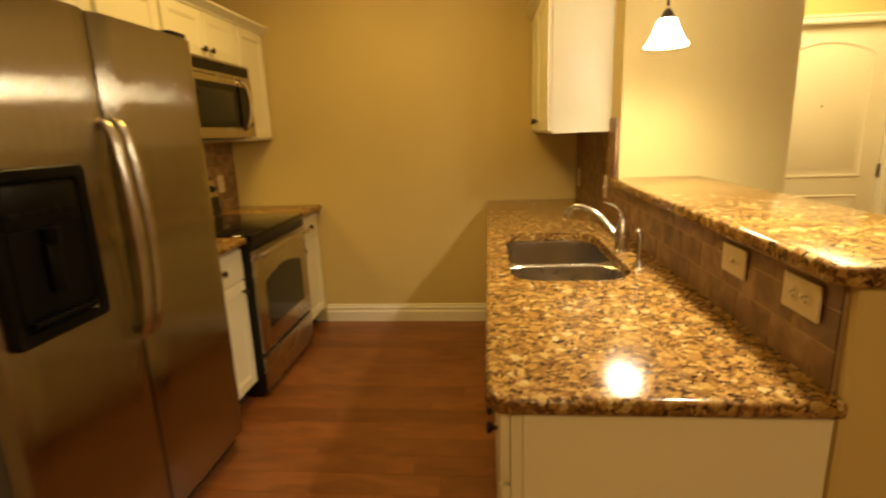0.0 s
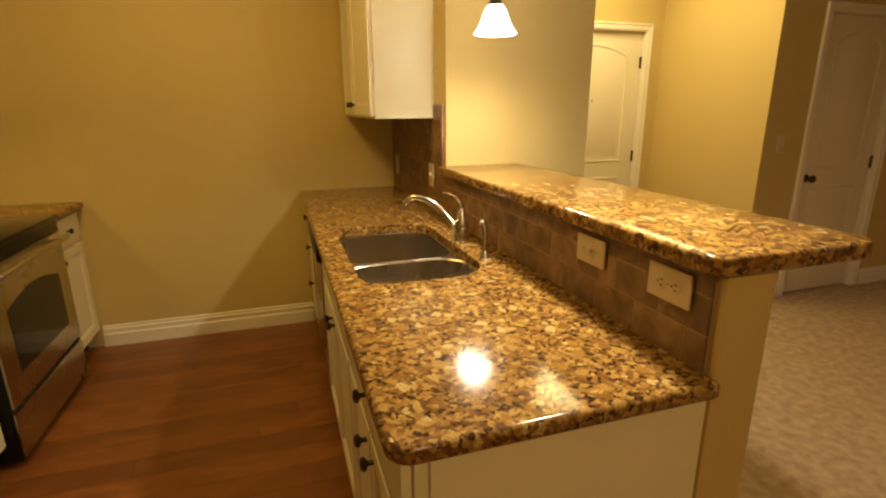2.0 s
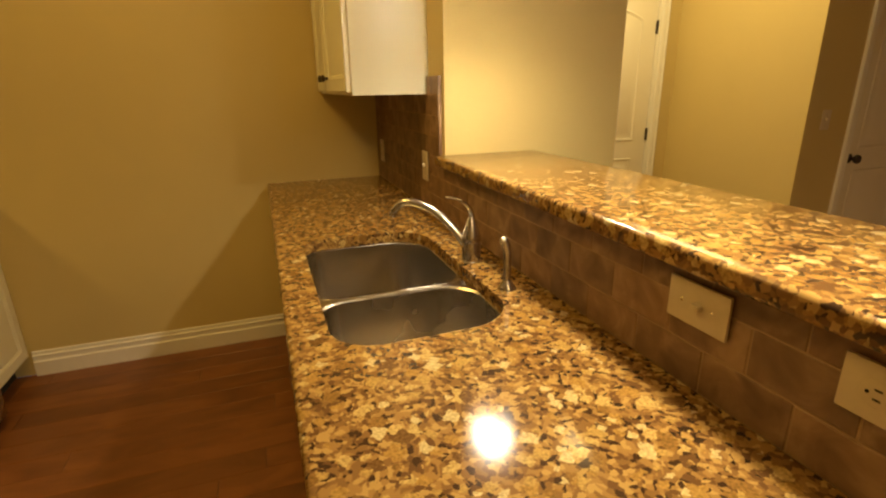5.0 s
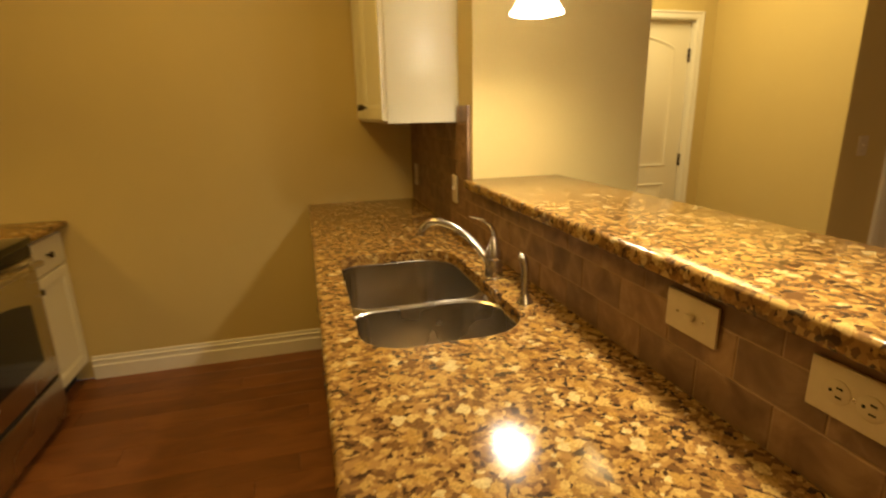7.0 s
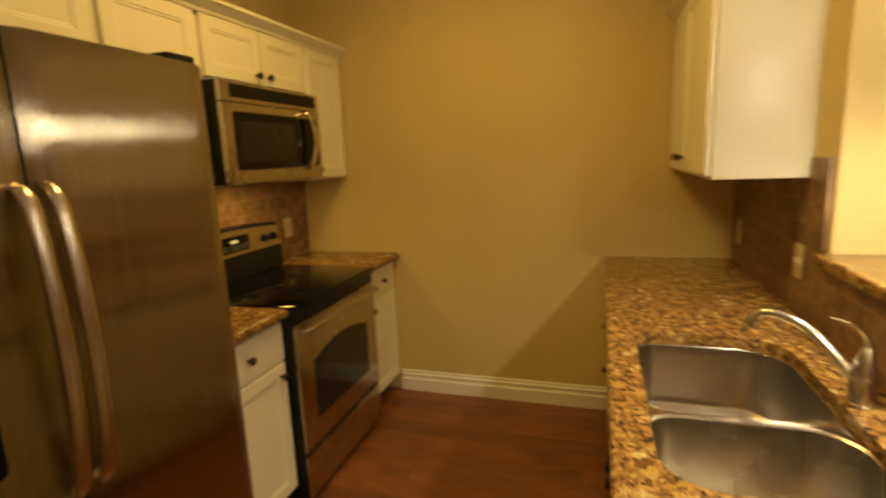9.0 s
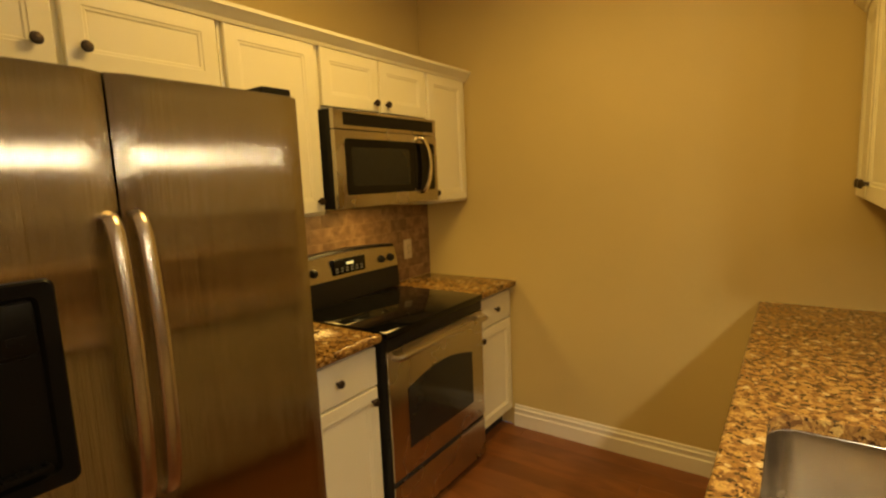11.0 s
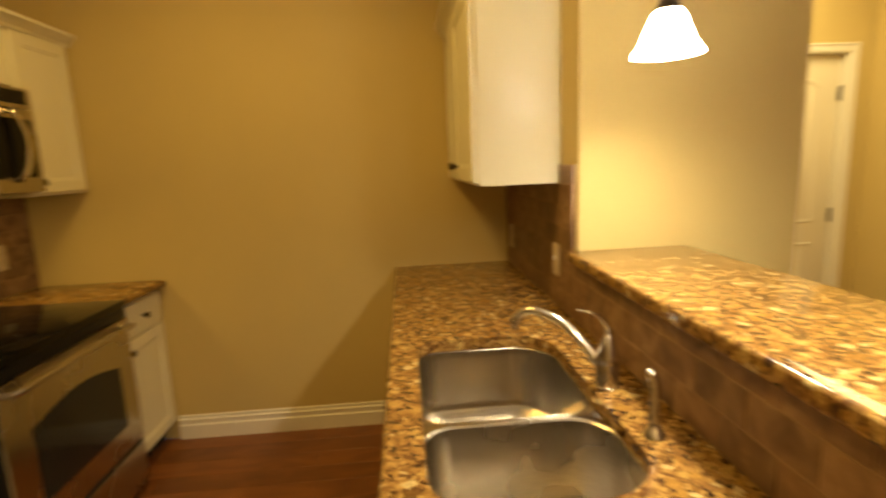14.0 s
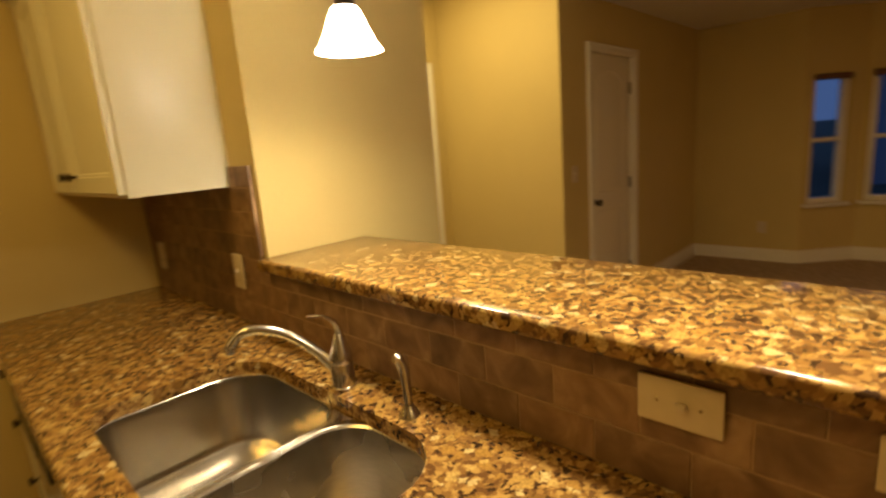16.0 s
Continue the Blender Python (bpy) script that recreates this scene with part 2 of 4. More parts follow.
def part(name, bm, material, parent=None, label="", smooth=True):
    me = bpy.data.meshes.new(name)
    bmesh.ops.recalc_face_normals(bm, faces=bm.faces[:])
    bm.to_mesh(me)
    bm.free()
    me.materials.append(material)
    if smooth:
        me.shade_smooth()
        me.set_sharp_from_angle(angle=radians(32))
    ob = new(name, me)
    if parent:
        ob.parent = parent
    return tagged(ob, label)


def box(x0, x1, y0, y1, z0, z1, bev=0.0, bm=None, seg=2):
    b = bmesh.new()
    bmesh.ops.create_cube(b, size=1.0)
    for v in b.verts:
        v.co = Vector(((x0 + x1) / 2 + v.co.x * (x1 - x0), (y0 + y1) / 2 + v.co.y * (y1 - y0), (z0 + z1) / 2 + v.co.z * (z1 - z0)))
    if bev:
        bmesh.ops.bevel(b, geom=b.edges[:], offset=bev, segments=seg, profile=0.6, affect="EDGES")
    return join(bm, b)


def join(bm, b):
    """Adds b to bm, if there is one."""
    if bm is None:
        return b
    me = bpy.data.meshes.new("tmp")
    b.to_mesh(me)
    b.free()
    bm.from_mesh(me)
    bpy.data.meshes.remove(me)
    return bm


def loft(loops, cap_first=True, cap_last=True, closed=True, bm=None):
    b = bmesh.new()
    rings = [[b.verts.new(p) for p in loop] for loop in loops]
    n = len(rings[0])
    for r0, r1 in zip(rings, rings[1:]):
        for i in range(n if closed else n - 1):
            j = (i + 1) % n
            b.faces.new((r0[i], r0[j], r1[j], r1[i]))
    if cap_first:
        b.faces.new(rings[0][::-1])
    if cap_last:
        b.faces.new(rings[-1])
    return join(bm, b)


def turned(profile, n=24, at=(0, 0, 0), axis="Z", bm=None, cap=True):
    """A turned body from (radius, height) pairs."""
    loops = []
    for r, h in profile:
        ring = []
        for i in range(n):
            a = 2 * math.pi * i / n
            p = Vector((r * math.cos(a), r * math.sin(a), h))
            if axis == "Y":
                p = Vector((p.x, -p.z, p.y))
            elif axis == "X":
                p = Vector((p.z, p.x, p.y))
            ring.append(p + Vector(at))
        loops.append(ring)
    return loft(loops, cap, cap, True, bm)


def smooth_path(points, steps=6):
    pts = [Vector(p) for p in points]
    pts = [2 * pts[0] - pts[1]] + pts + [2 * pts[-1] - pts[-2]]
    out = []
    for i in range(1, len(pts) - 2):
        p0, p1, p2, p3 = pts[i - 1:i + 3]
        for k in range(steps):
            t = k / steps
            out.append(0.5 * ((2 * p1) + (p2 - p0) * t + (2 * p0 - 5 * p1 + 4 * p2 - p3) * t * t + (3 * p1 - p0 - 3 * p2 + p3) * t ** 3))
    out.append(pts[-2])
    return out


def swept(points, rx, ry=None, n=12, steps=6, taper=(), side=(0, 0, 1), bm=None):
    """A bar with an oval section (rx across, ry along side) swept along a smooth path."""
    path = smooth_path(points, steps)
    ry = ry or rx
    loops = []
    for i, p in enumerate(path):
        d = (path[min(i + 1, len(path) - 1)] - path[max(i - 1, 0)]).normalized()
        s = Vector(side)
        u = d.cross(s)
        if u.length < 1e-4:
            u = d.cross(Vector((1, 0, 0)))
        u.normalize()
        w = u.cross(d).normalized()
        f = i / (len(path) - 1)
        k = np.interp(f, [a for a, _ in taper], [b for _, b in taper]) if taper else 1.0
        loops.append([p + u * (rx * k * math.cos(2 * math.pi * j / n)) + w * (ry * k * math.sin(2 * math.pi * j / n)) for j in range(n)])
    return loft(loops, True, True, True, bm)


def rounded(x0, x1, y0, y1, radii, z, n=6):
    """A rectangle's outline with radii at (x0 y0), (x1 y0), (x1 y1), (x0 y1)."""
    out = []
    for (cx, cy, sx, sy, a0), r in zip(((x0, y0, 1, 1, 180), (x1, y0, -1, 1, 270), (x1, y1, -1, -1, 0), (x0, y1, 1, -1, 90)), radii):
        for k in range(n + 1):
            a = radians(a0 + 90 * k / n)
            out.append(Vector((cx + sx * r + r * math.cos(a), cy + sy * r + r * math.sin(a), z)))
    return out


def slab(x0, x1, y0, y1, radii, top, thick, hole=None, nose=0.010):
    """A stone top with a rounded nose all round, and a cut-out where hole gives its outline."""
    steps = ((nose, 0), (nose * 0.45, -nose * 0.15), (nose * 0.12, -nose * 0.5), (0, -nose), (0, -thick + nose), (nose * 0.12, -thick + nose * 0.5), (nose * 0.45, -thick + nose * 0.15), (nose, -thick))
    loops = [rounded(x0 + i, x1 - i, y0 + i, y1 - i, [max(r - i, 0.002) for r in radii], top + dz) for i, dz in steps]
    if hole is None:
        return loft(loops)
    b = loft(loops, False, False)
    for z, ring in ((top, loops[0]), (top - thick, loops[-1])):
        f = bmesh.new()
        edges = []
        for loop in (ring, [Vector((p.x, p.y, z)) for p in hole]):
            vs = [f.verts.new((p.x, p.y, z)) for p in loop]
            edges += [f.edges.new((vs[i], vs[(i + 1) % len(vs)])) for i in range(len(vs))]
        bmesh.ops.triangle_fill(f, use_beauty=True, edges=edges)
        b = join(b, f)
    b = loft([[Vector((p.x, p.y, top)) for p in hole], [Vector((p.x, p.y, top - thick)) for p in hole]], False, False, True, b)
    bmesh.ops.remove_doubles(b, verts=b.verts[:], dist=0.0002)
    return b


def framed_panel(w, h, rail=0.052, depth=0.02, sunk=0.008, bm=None):
    """A framed door leaf, w by h, its front at y = 0 facing -y, from (0, 0) up; the panel lies sunk."""
    def rect(i, y):
        return [Vector((i, y, i)), Vector((w - i, y, i)), Vector((w - i, y, h - i)), Vector((i, y, h - i))]
    s = ((0, depth), (0, 0.004), (0.004, 0), (rail, 0), (rail + 0.003, 0.003), (rail + 0.010, 0.004), (rail + 0.014, sunk))
    return loft([rect(i, y) for i, y in s], True, True, True, bm)


def knob_mesh():
    return turned([(0.0065, 0.0), (0.0055, 0.010), (0.008, 0.014), (0.0155, 0.018), (0.0165, 0.023), (0.013, 0.029), (0.004, 0.031)], 18, axis="Y")


KNOB = {}


def knob(parent, x, z):
    """A turned knob on a door or drawer front that faces -y."""
    if "mesh" not in KNOB:
        first = part("knob", knob_mesh(), BRONZE, parent, "dark oil-rubbed bronze knob")
        KNOB["mesh"] = first.data
    else:
        first = new("knob", KNOB["mesh"])
        first.parent = parent
        tagged(first, "dark oil-rubbed bronze knob")
    first.location = (x, 0, z)
    return first


FACING = {"E": 90, "W": -90, "S": 0}


def leaf(parent, kind, x0, x1, z0, z1, knobs=(), y=0.0):
    """A cabinet door or drawer front on a carcass whose doors' front lies at local y."""
    w, h = x1 - x0, z1 - z0
    bm = framed_panel(w, h) if kind == "door" else box(0, w, 0, 0.02, 0, h, 0.004)
    ob = part(kind, bm, CAB, parent)
    ob.location = (x0, y, z0)
    for kx, kz in knobs:
        knob(ob, kx - x0, kz - z0)
    return ob


def carcass(parent, w, depth, z0, z1, toe=False, hollow=False):
    """A cabinet box behind its doors: front of the frame at local y = 0.021."""
    bm = box(0.001, w - 0.001, 0.021, depth, z0, 0.60 if hollow else z1, 0.002)
    if hollow:
        box(0.001, w - 0.001, 0.021, 0.040, 0.60, z1, 0.002, bm)
        box(0.001, 0.019, 0.040, depth, 0.60, z1, 0.002, bm)
        box(w - 0.019, w - 0.001, 0.040, depth, 0.60, z1, 0.002, bm)
    part("body", bm, CAB, parent)
    if toe:
        # toe kick coloured near-black for the shade under the cabinet
        part("toe_kick", box(0.001, w - 0.001, 0.085, depth, 0.001, z0 - 0.0005), GAPSHADE, parent)


# ---- walls, floors, ceilings ----
XL, XR, TOP = -1.86, 0.634, 2.74


def structure(name, bm, material, label, category, smooth=False):
    return tagged(part(name, bm, material, None, "", smooth), label, category, "", "structure")


structure("wall_north", box(XL - 0.12, XR, 0.0, 0.12, 0, TOP), WALL, "tan painted kitchen end wall", "wall")
structure("wall_west", box(XL - 0.12, XL, -7.0, 0.0, 0, TOP), WALL, "tan painted kitchen side wall", "wall")
structure("wall_pantry", box(XR, XR + 0.11, -1.01, 0.55, 0, TOP), WALL, "tan painted wall behind the tiled backsplash", "wall")
structure("wall_bar_end", box(XR, 1.39, -1.12, -1.01, 0, TOP), WALL, "tan painted wall lit by the pendant", "wall")
structure("wall_hall_west", box(1.28, 1.39, -1.01, 0.42, 0, TOP), WALL, "tan painted entry hall wall", "wall")
structure("pony_wall", box(XR + 0.001, 0.757, -2.735, -1.121, 0, 1.1215, 0.012), WALL, "low tan painted wall under the bar top", "wall")
HX, HY = 3.10, -0.69
D1A, D1B = 2.005, 2.92
bm = box(1.39, D1A - 0.02, 0.42, 0.55, 0, TOP)
box(D1B + 0.02, HX + 0.12, 0.42, 0.55, 0, TOP, 0, bm)
box(D1A - 0.02, D1B + 0.02, 0.42, 0.55, 2.05, TOP, 0, bm)
structure("wall_hall_north", bm, WALL, "tan painted wall round the entry door", "wall")
structure("wall_hall_east", box(HX, HX + 0.12, HY + 0.12, 0.42, 0, TOP), WALL, "yellow-lit tan entry hall wall", "wall")
D2A, D2B = 3.54, 4.27
FX = 5.9
bm = box(HX, D2A - 0.02, HY, HY + 0.12, 0, TOP)
box(D2B + 0.02, FX + 0.12, HY, HY + 0.12, 0, TOP, 0, bm)
box(D2A - 0.02, D2B + 0.02, HY, HY + 0.12, 2.05, TOP, 0, bm)
structure("wall_living_north", bm, WALL, "dim tan living room wall with a closet door", "wall")
structure("wall_living_back", box(D2A - 0.4, D2B + 0.4, HY + 0.6, HY + 0.7, 0, TOP), WALL, "plain closet wall behind the door", "wall")
structure("wall_living_east", box(FX, FX + 0.12, -1.66, HY, 0, TOP), WALL, "dim tan living room end wall", "wall")
structure("wall_south", box(XL - 0.12, 7.4, -7.12, -7.0, 0, TOP), WALL, "plain tan wall closing the dining area", "wall")
structure("ceiling", box(XL - 0.12, 7.4, -7.12, 0.55, TOP, TOP + 0.1), CEIL, "white textured ceiling", "ceiling")
structure("ceiling_living", box(HX, 7.4, -7.0, HY, 2.42, 2.52), CEIL, "white textured living room ceiling", "ceiling")
structure("floor_carpet", box(0.80, 7.4, -7.0, 0.42, -0.05, 0.008), CARPET, "beige carpeted living room floor", "floor")
floor = structure("floor", box(XL, 0.80, -7.0, 0.0, -0.05, -0.004), SUBFLOOR, "reddish brown wood plank kitchen floor", "floor")


def window_wall(name, m, w, x0, x1, z0, z1, n):
    """A wall w wide with a window in it, its inner face at local y = 0."""
    bm = box(0, x0, 0, 0.12, 0, TOP)
    box(x1, w, 0, 0.12, 0, TOP, 0, bm)
    box(x0, x1, 0, 0.12, 0, z0, 0, bm)
    box(x0, x1, 0, 0.12, z1, TOP, 0, bm)
    ob = structure(f"wall_bay_{n}", bm, WALL, "dim tan bay wall round a window", "wall")
    ob.matrix_world = m
    win = thing(f"window_{n}", m, "white framed sash window at dusk with a rolled brown shade", "window", "", "structure")
    bm = box(x0, x0 + 0.045, 0.03, 0.10, z0, z1, 0.004)
    box(x1 - 0.045, x1, 0.03, 0.10, z0, z1, 0.004, bm)
    box(x0 + 0.045, x1 - 0.045, 0.03, 0.10, z1 - 0.045, z1, 0.004, bm)
    box(x0 + 0.045, x1 - 0.045, 0.03, 0.10, z0, z0 + 0.05, 0.004, bm)
    part("window_frame", bm, TRIM, win)
    zm = (z0 + z1) / 2
    part("meeting_rail", box(x0 + 0.045, x1 - 0.045, 0.04, 0.09, zm - 0.02, zm + 0.02, 0.004), TRIM, win)
    for a, c in ((z0 + 0.05, zm - 0.02), (zm + 0.02, z1 - 0.045)):
        p = part("pane", box(x0 + 0.045, x1 - 0.045, 0.062, 0.066, a, c), PANE, win)
        p.visible_shadow = False
    part("window_sill", box(x0 - 0.04, x1 + 0.04, -0.05, 0.03, z0 - 0.03, z0 - 0.001, 0.005), TRIM, win)
    part("rolled_shade", turned([(0.03, x0 + 0.01), (0.03, x1 - 0.01)], 16, (0, 0.0, z1 - 0.03), "X"), BLIND, win, "rolled dark brown fabric shade")
    return ob


B0, B1 = Vector((FX, -1.66, 0)), Vector((FX + 0.40, -2.06, 0))
window_wall("bay", Matrix.Translation(B0) @ pose(0, 0, 0, 0, 0, -45), 0.566, 0.065, 0.43, 0.60, 1.83, 1)
window_wall("bay", Matrix.Translation(B1) @ pose(0, 0, 0, 0, 0, -90), 1.9, 0.05, 0.90, 0.60, 1.83, 2)
structure("wall_east_rest", box(FX + 0.40, FX + 0.52, -7.0, -3.96, 0, TOP), WALL, "plain tan wall beyond the bay", "wall")

# ---- baseboards and door casings ----


def baseboard(name, x0, y0, x1, y1, h=0.135):
    """A moulded baseboard from one floor point to another, on the left of its way."""
    a, b = Vector((x0, y0, 0)), Vector((x1, y1, 0))
    d = (b - a).normalized()
    n = Vector((-d.y, d.x, 0))
    prof = ((0.0, 0.0), (0.019, 0.0), (0.019, h * 0.58), (0.012, h * 0.62), (0.012, h * 0.76), (0.015, h * 0.78), (0.015, h * 0.82), (0.007, h * 0.86), (0.007, h * 0.96), (0.003, h), (0.0, h))
    bm = loft([[p + n * o + Vector((0, 0, z)) for o, z in prof] for p in (a, b)])
    return structure(name, bm, TRIM, "white moulded baseboard along the wall", "baseboard", True)


baseboard("baseboard_north", 0.03, -0.001, -1.245, -0.001)
baseboard("baseboard_hall", HX - 0.001, HY - 0.018, HX - 0.001, 0.41)
baseboard("baseboard_hall", D2A - 0.085, HY - 0.001, HX - 0.018, HY - 0.001)
baseboard("baseboard_living_north", FX - 0.001, HY - 0.001, D2B + 0.085, HY - 0.001)
baseboard("baseboard_living_east", FX - 0.001, -1.66, FX - 0.001, HY)
baseboard("baseboard_bay", B1.x, B1.y, B0.x, B0.y)
baseboard("baseboard_bay", FX + 0.399, -3.96, FX + 0.399, -2.06)
baseboard("baseboard_bar_end", 1.389, -1.121, 0.80, -1.121)


def casing(n, x0, x1, y, top=2.045, w=0.06):
    """Door casing round an opening, on a wall that faces -y."""
    prof = ((0, 0), (0, -0.012), (0.012, -0.018), (w - 0.02, -0.014), (w - 0.008, -0.02), (w, -0.016), (w, 0))
    path = ((x0, 0.0, -1, 0), (x0, top, -1, 1), (x1, top, 1, 1), (x1, 0.0, 1, 0))
    loops = [[Vector((px + sx * o, y + d, pz + sz * o)) for o, d in prof] for px, pz, sx, sz in path]
    return structure(f"trim_door_{n}", loft(loops), TRIM, "white moulded door casing", "trim", True)


def moulding(outline, y, bm):
    """A raised bead round a door panel: outline of (x, z), y the leaf's face."""
    c = Vector((sum(p[0] for p in outline) / len(outline), 0, sum(p[1] for p in outline) / len(outline)))
    loops = []
    for inset, d in ((0.0, 0.0), (0.006, -0.006), (0.014, -0.005), (0.022, 0.0012), (0.045, 0.0012), (0.062, -0.0045)):
        ring = []
        for x, z in outline:
            sx, sz = x - c.x, z - c.z
            ring.append(Vector((x - math.copysign(min(inset, abs(sx)), sx), y + d, z - math.copysign(min(inset, abs(sz)), sz))))
        loops.append(ring)
    return loft(loops, False, True, True, bm)


def panel_door(n, x0, x1, y, label, hinge_right=True, lever=None, peep=None, hinges=(0.24, 1.0, 1.79), middle=(0.82, 0.955)):
    """A two-panel door leaf with an arched upper panel, on a wall that faces -y."""
    d = thing(f"door_{n}", pose(x0, y, 0.012), label, "door", "", "structure")
    w, h = x1 - x0 - 0.006, 2.031
    bm = box(0.003, w, 0, 0.04, 0, h, 0.003)
    a, b = 0.125, w - 0.125
    low = [(a, 0.22), (b, 0.22), (b, middle[0]), (a, middle[0])]
    arch = [(b + (a - b) * k / 16, 1.842 + 0.085 * math.sin(math.pi * k / 16) ** 0.8) for k in range(17)]
    up = [(a, middle[1]), (b, middle[1])] + arch
    moulding(low, -0.0005, bm)
    moulding(up, -0.0005, bm)
    part("leaf", bm, DOORP, d)
    for z in hinges:
        hx = w + 0.002 if hinge_right else -0.002
        bm = box(hx - 0.012, hx + 0.012, -0.006, 0.0, z - 0.045, z + 0.045, 0.001)
        turned([(0.006, z - 0.048), (0.006, z + 0.048)], 10, (hx, -0.008, 0), "Z", bm)
        part("hinge", bm, BRONZE, d, "dark bronze hinge")
    if lever:
        kx, kz = lever
        bm = turned([(0.030, 0.0), (0.030, 0.006), (0.012, 0.010), (0.011, 0.034), (0.024, 0.040), (0.029, 0.052), (0.026, 0.064), (0.010, 0.070)], 20, (kx, 0, kz), "Y")
        part("door_knob", bm, BRONZE, d, "dark bronze round knob")
    if peep:
        part("peephole", turned([(0.008, 0.0), (0.007, 0.005), (0.003, 0.006)], 14, (peep[0], 0, peep[1]), "Y"), BRONZE, d)
    return d


for n, a, b, y0, y1 in ((1, D1A, D1B, 0.421, 0.55), (2, D2A, D2B, HY + 0.001, HY + 0.12)):
    bm = box(a - 0.0195, a, y0, y1, 0, 2.0495)
    box(b - 0.002, b + 0.0195, y0, y1, 0, 2.0495, 0, bm)
    box(a, b - 0.002, y0, y1, 2.0445, 2.0495, 0, bm)
    box(a, b - 0.002, y0 + 0.074, y1, 2.0, 2.0445, 0, bm)
    structure(f"trim_jamb_{n}", bm, TRIM, "white door jamb", "trim")
panel_door(1, D1A, D1B, 0.45, "white two-panel entry door with arched top panel, shut", True, (0.07, 0.93), (0.452, 1.475))
casing(1, D1A - 0.005, D1B + 0.005, 0.42)
panel_door(2, D2A, D2B, HY + 0.03, "white two-panel closet door with dark knob, shut", True, (0.065, 0.90))
casing(2, D2A - 0.005, D2B + 0.005, HY)

# ---- countertops ----
CT = 0.915
SX0, SX1, SY0, SY1 = 0.086, 0.496, -2.003, -1.218
hole = rounded(SX0, SX1, SY0, SY1, (0.10, 0.13, 0.13, 0.07), 0, 10)
tagged(part("countertop", slab(0.0, 0.639, -2.755, -0.002, (0.045, 0.012, 0.003, 0.003), CT, 0.036, hole, 0.012), GRANITE), "polished golden brown granite countertop with undermount sink", "countertop")
tagged(part("bar_top", slab(0.592, 1.005, -2.752, -1.123, (0.04, 0.05, 0.003, 0.003), 1.160, 0.038, None, 0.009), GRANITE), "polished golden granite bar top on the low wall", "bar top")
tagged(part("countertop", slab(XL + 0.002, -1.220, -0.421, -0.002, (0.003, 0.01, 0.003, 0.003), CT, 0.036, None, 0.012), GRANITE), "short granite countertop beside the range", "countertop")
tagged(part("countertop", slab(XL + 0.002, -1.220, -1.580, -1.188, (0.003, 0.02, 0.01, 0.003), CT, 0.036, None, 0.012), GRANITE), "short granite countertop between refrigerator and range", "countertop")

# ---- cabinets along the range side ----


def wall_cabinet(name, facing, x, y, w, z0, z1, doors, label, depth=0.325):
    """doors: rows of x0, x1, knobs."""
    c = thing(name, pose(x, y, 0, 0, 0, FACING[facing]), label, "cabinet", "wall cabinets")
    carcass(c, w, depth, z0, z1)
    for x0, x1, knobs in doors:
        leaf(c, "door", x0, x1, z0 + 0.012, z1 - 0.006, knobs)
    return c


UB, UT, UX = 1.39, 2.10, -1.530
wall_cabinet("wall_cabinet", "E", UX, -0.395, 0.393, UB, UT, [(0.014, 0.375, [(0.045, UB + 0.06)])], "cream painted wall cabinet in the corner by the microwave")
wall_cabinet("wall_cabinet", "E", UX, -1.148, 0.752, 1.838, UT, [(0.014, 0.372, [(0.335, 1.890)]), (0.380, 0.738, [(0.417, 1.890)])], "low cream wall cabinet above the microwave")
wall_cabinet("wall_cabinet", "E", UX, -1.580, 0.431, UB, UT, [(0.014, 0.417, [(0.385, UB + 0.06)])], "cream wall cabinet beside the refrigerator")
wall_cabinet("wall_cabinet", "E", UX, -2.600, 1.019, 1.850, UT, [(0.014, 0.532, [(0.485, 1.925)]), (0.552, 1.005, [(0.600, 1.925)])], "cream wall cabinet above the refrigerator")


def crown(name, pts, label):
    """Crown moulding along floor points, rising outwards; the wall side lies on the left of the way."""
    prof = ((0.0, 0.0), (0.006, 0.0), (0.012, 0.012), (0.016, 0.014), (0.034, 0.038), (0.042, 0.042), (0.042, 0.056), (0.0, 0.056))
    loops = []
    for i, p in enumerate(pts):
        p = Vector((*p, 0))
        dirs = []
        for a, b in ((i - 1, i), (i, i + 1)):
            if a >= 0 and b < len(pts):
                d = (Vector((*pts[b], 0)) - Vector((*pts[a], 0))).normalized()
                dirs.append(Vector((d.y, -d.x, 0)))
        n = dirs[0] if len(dirs) == 1 else dirs[0] + dirs[1]
        loops.append([p + n * o + Vector((0, 0, UT - 0.008 + z)) for o, z in prof])
    return tagged(part(name, loft(loops), CAB), label, "moulding", "", "structure")


crown("trim_crown_west", [(UX + 0.0, -2.60), (UX + 0.0, -0.002)], "cream crown moulding on the wall cabinets")


def base_cabinet(facing, x, y, w, fronts, label, depth=0.60, hollow=False):
    c = thing("base_cabinet", pose(x, y, 0, 0, 0, FACING[facing]), label, "cabinet", "base cabinets")
    carcass(c, w, depth, 0.105, CT - 0.0365, True, hollow)
    for kind, x0, x1, z0, z1, knobs in fronts:
        leaf(c, kind, x0, x1, z0, z1, knobs)
    return c


BX = -1.255
base_cabinet("E", BX, -0.420, 0.418, [("drawer", 0.014, 0.402, 0.700, 0.858, [(0.215, 0.782)]), ("door", 0.014, 0.402, 0.118, 0.690, [(0.05, 0.640)])], "cream base cabinet between range and end wall")
base_cabinet("E", BX, -1.580, 0.391, [("drawer", 0.010, 0.381, 0.700, 0.858, [(0.165, 0.782)]), ("door", 0.010, 0.381, 0.118, 0.690, [(0.345, 0.640)])], "cream base cabinet between refrigerator and range")

# ---- refrigerator ----
FRX, FR0, FR1, FRT = -1.130, -2.600, -1.588, 1.785


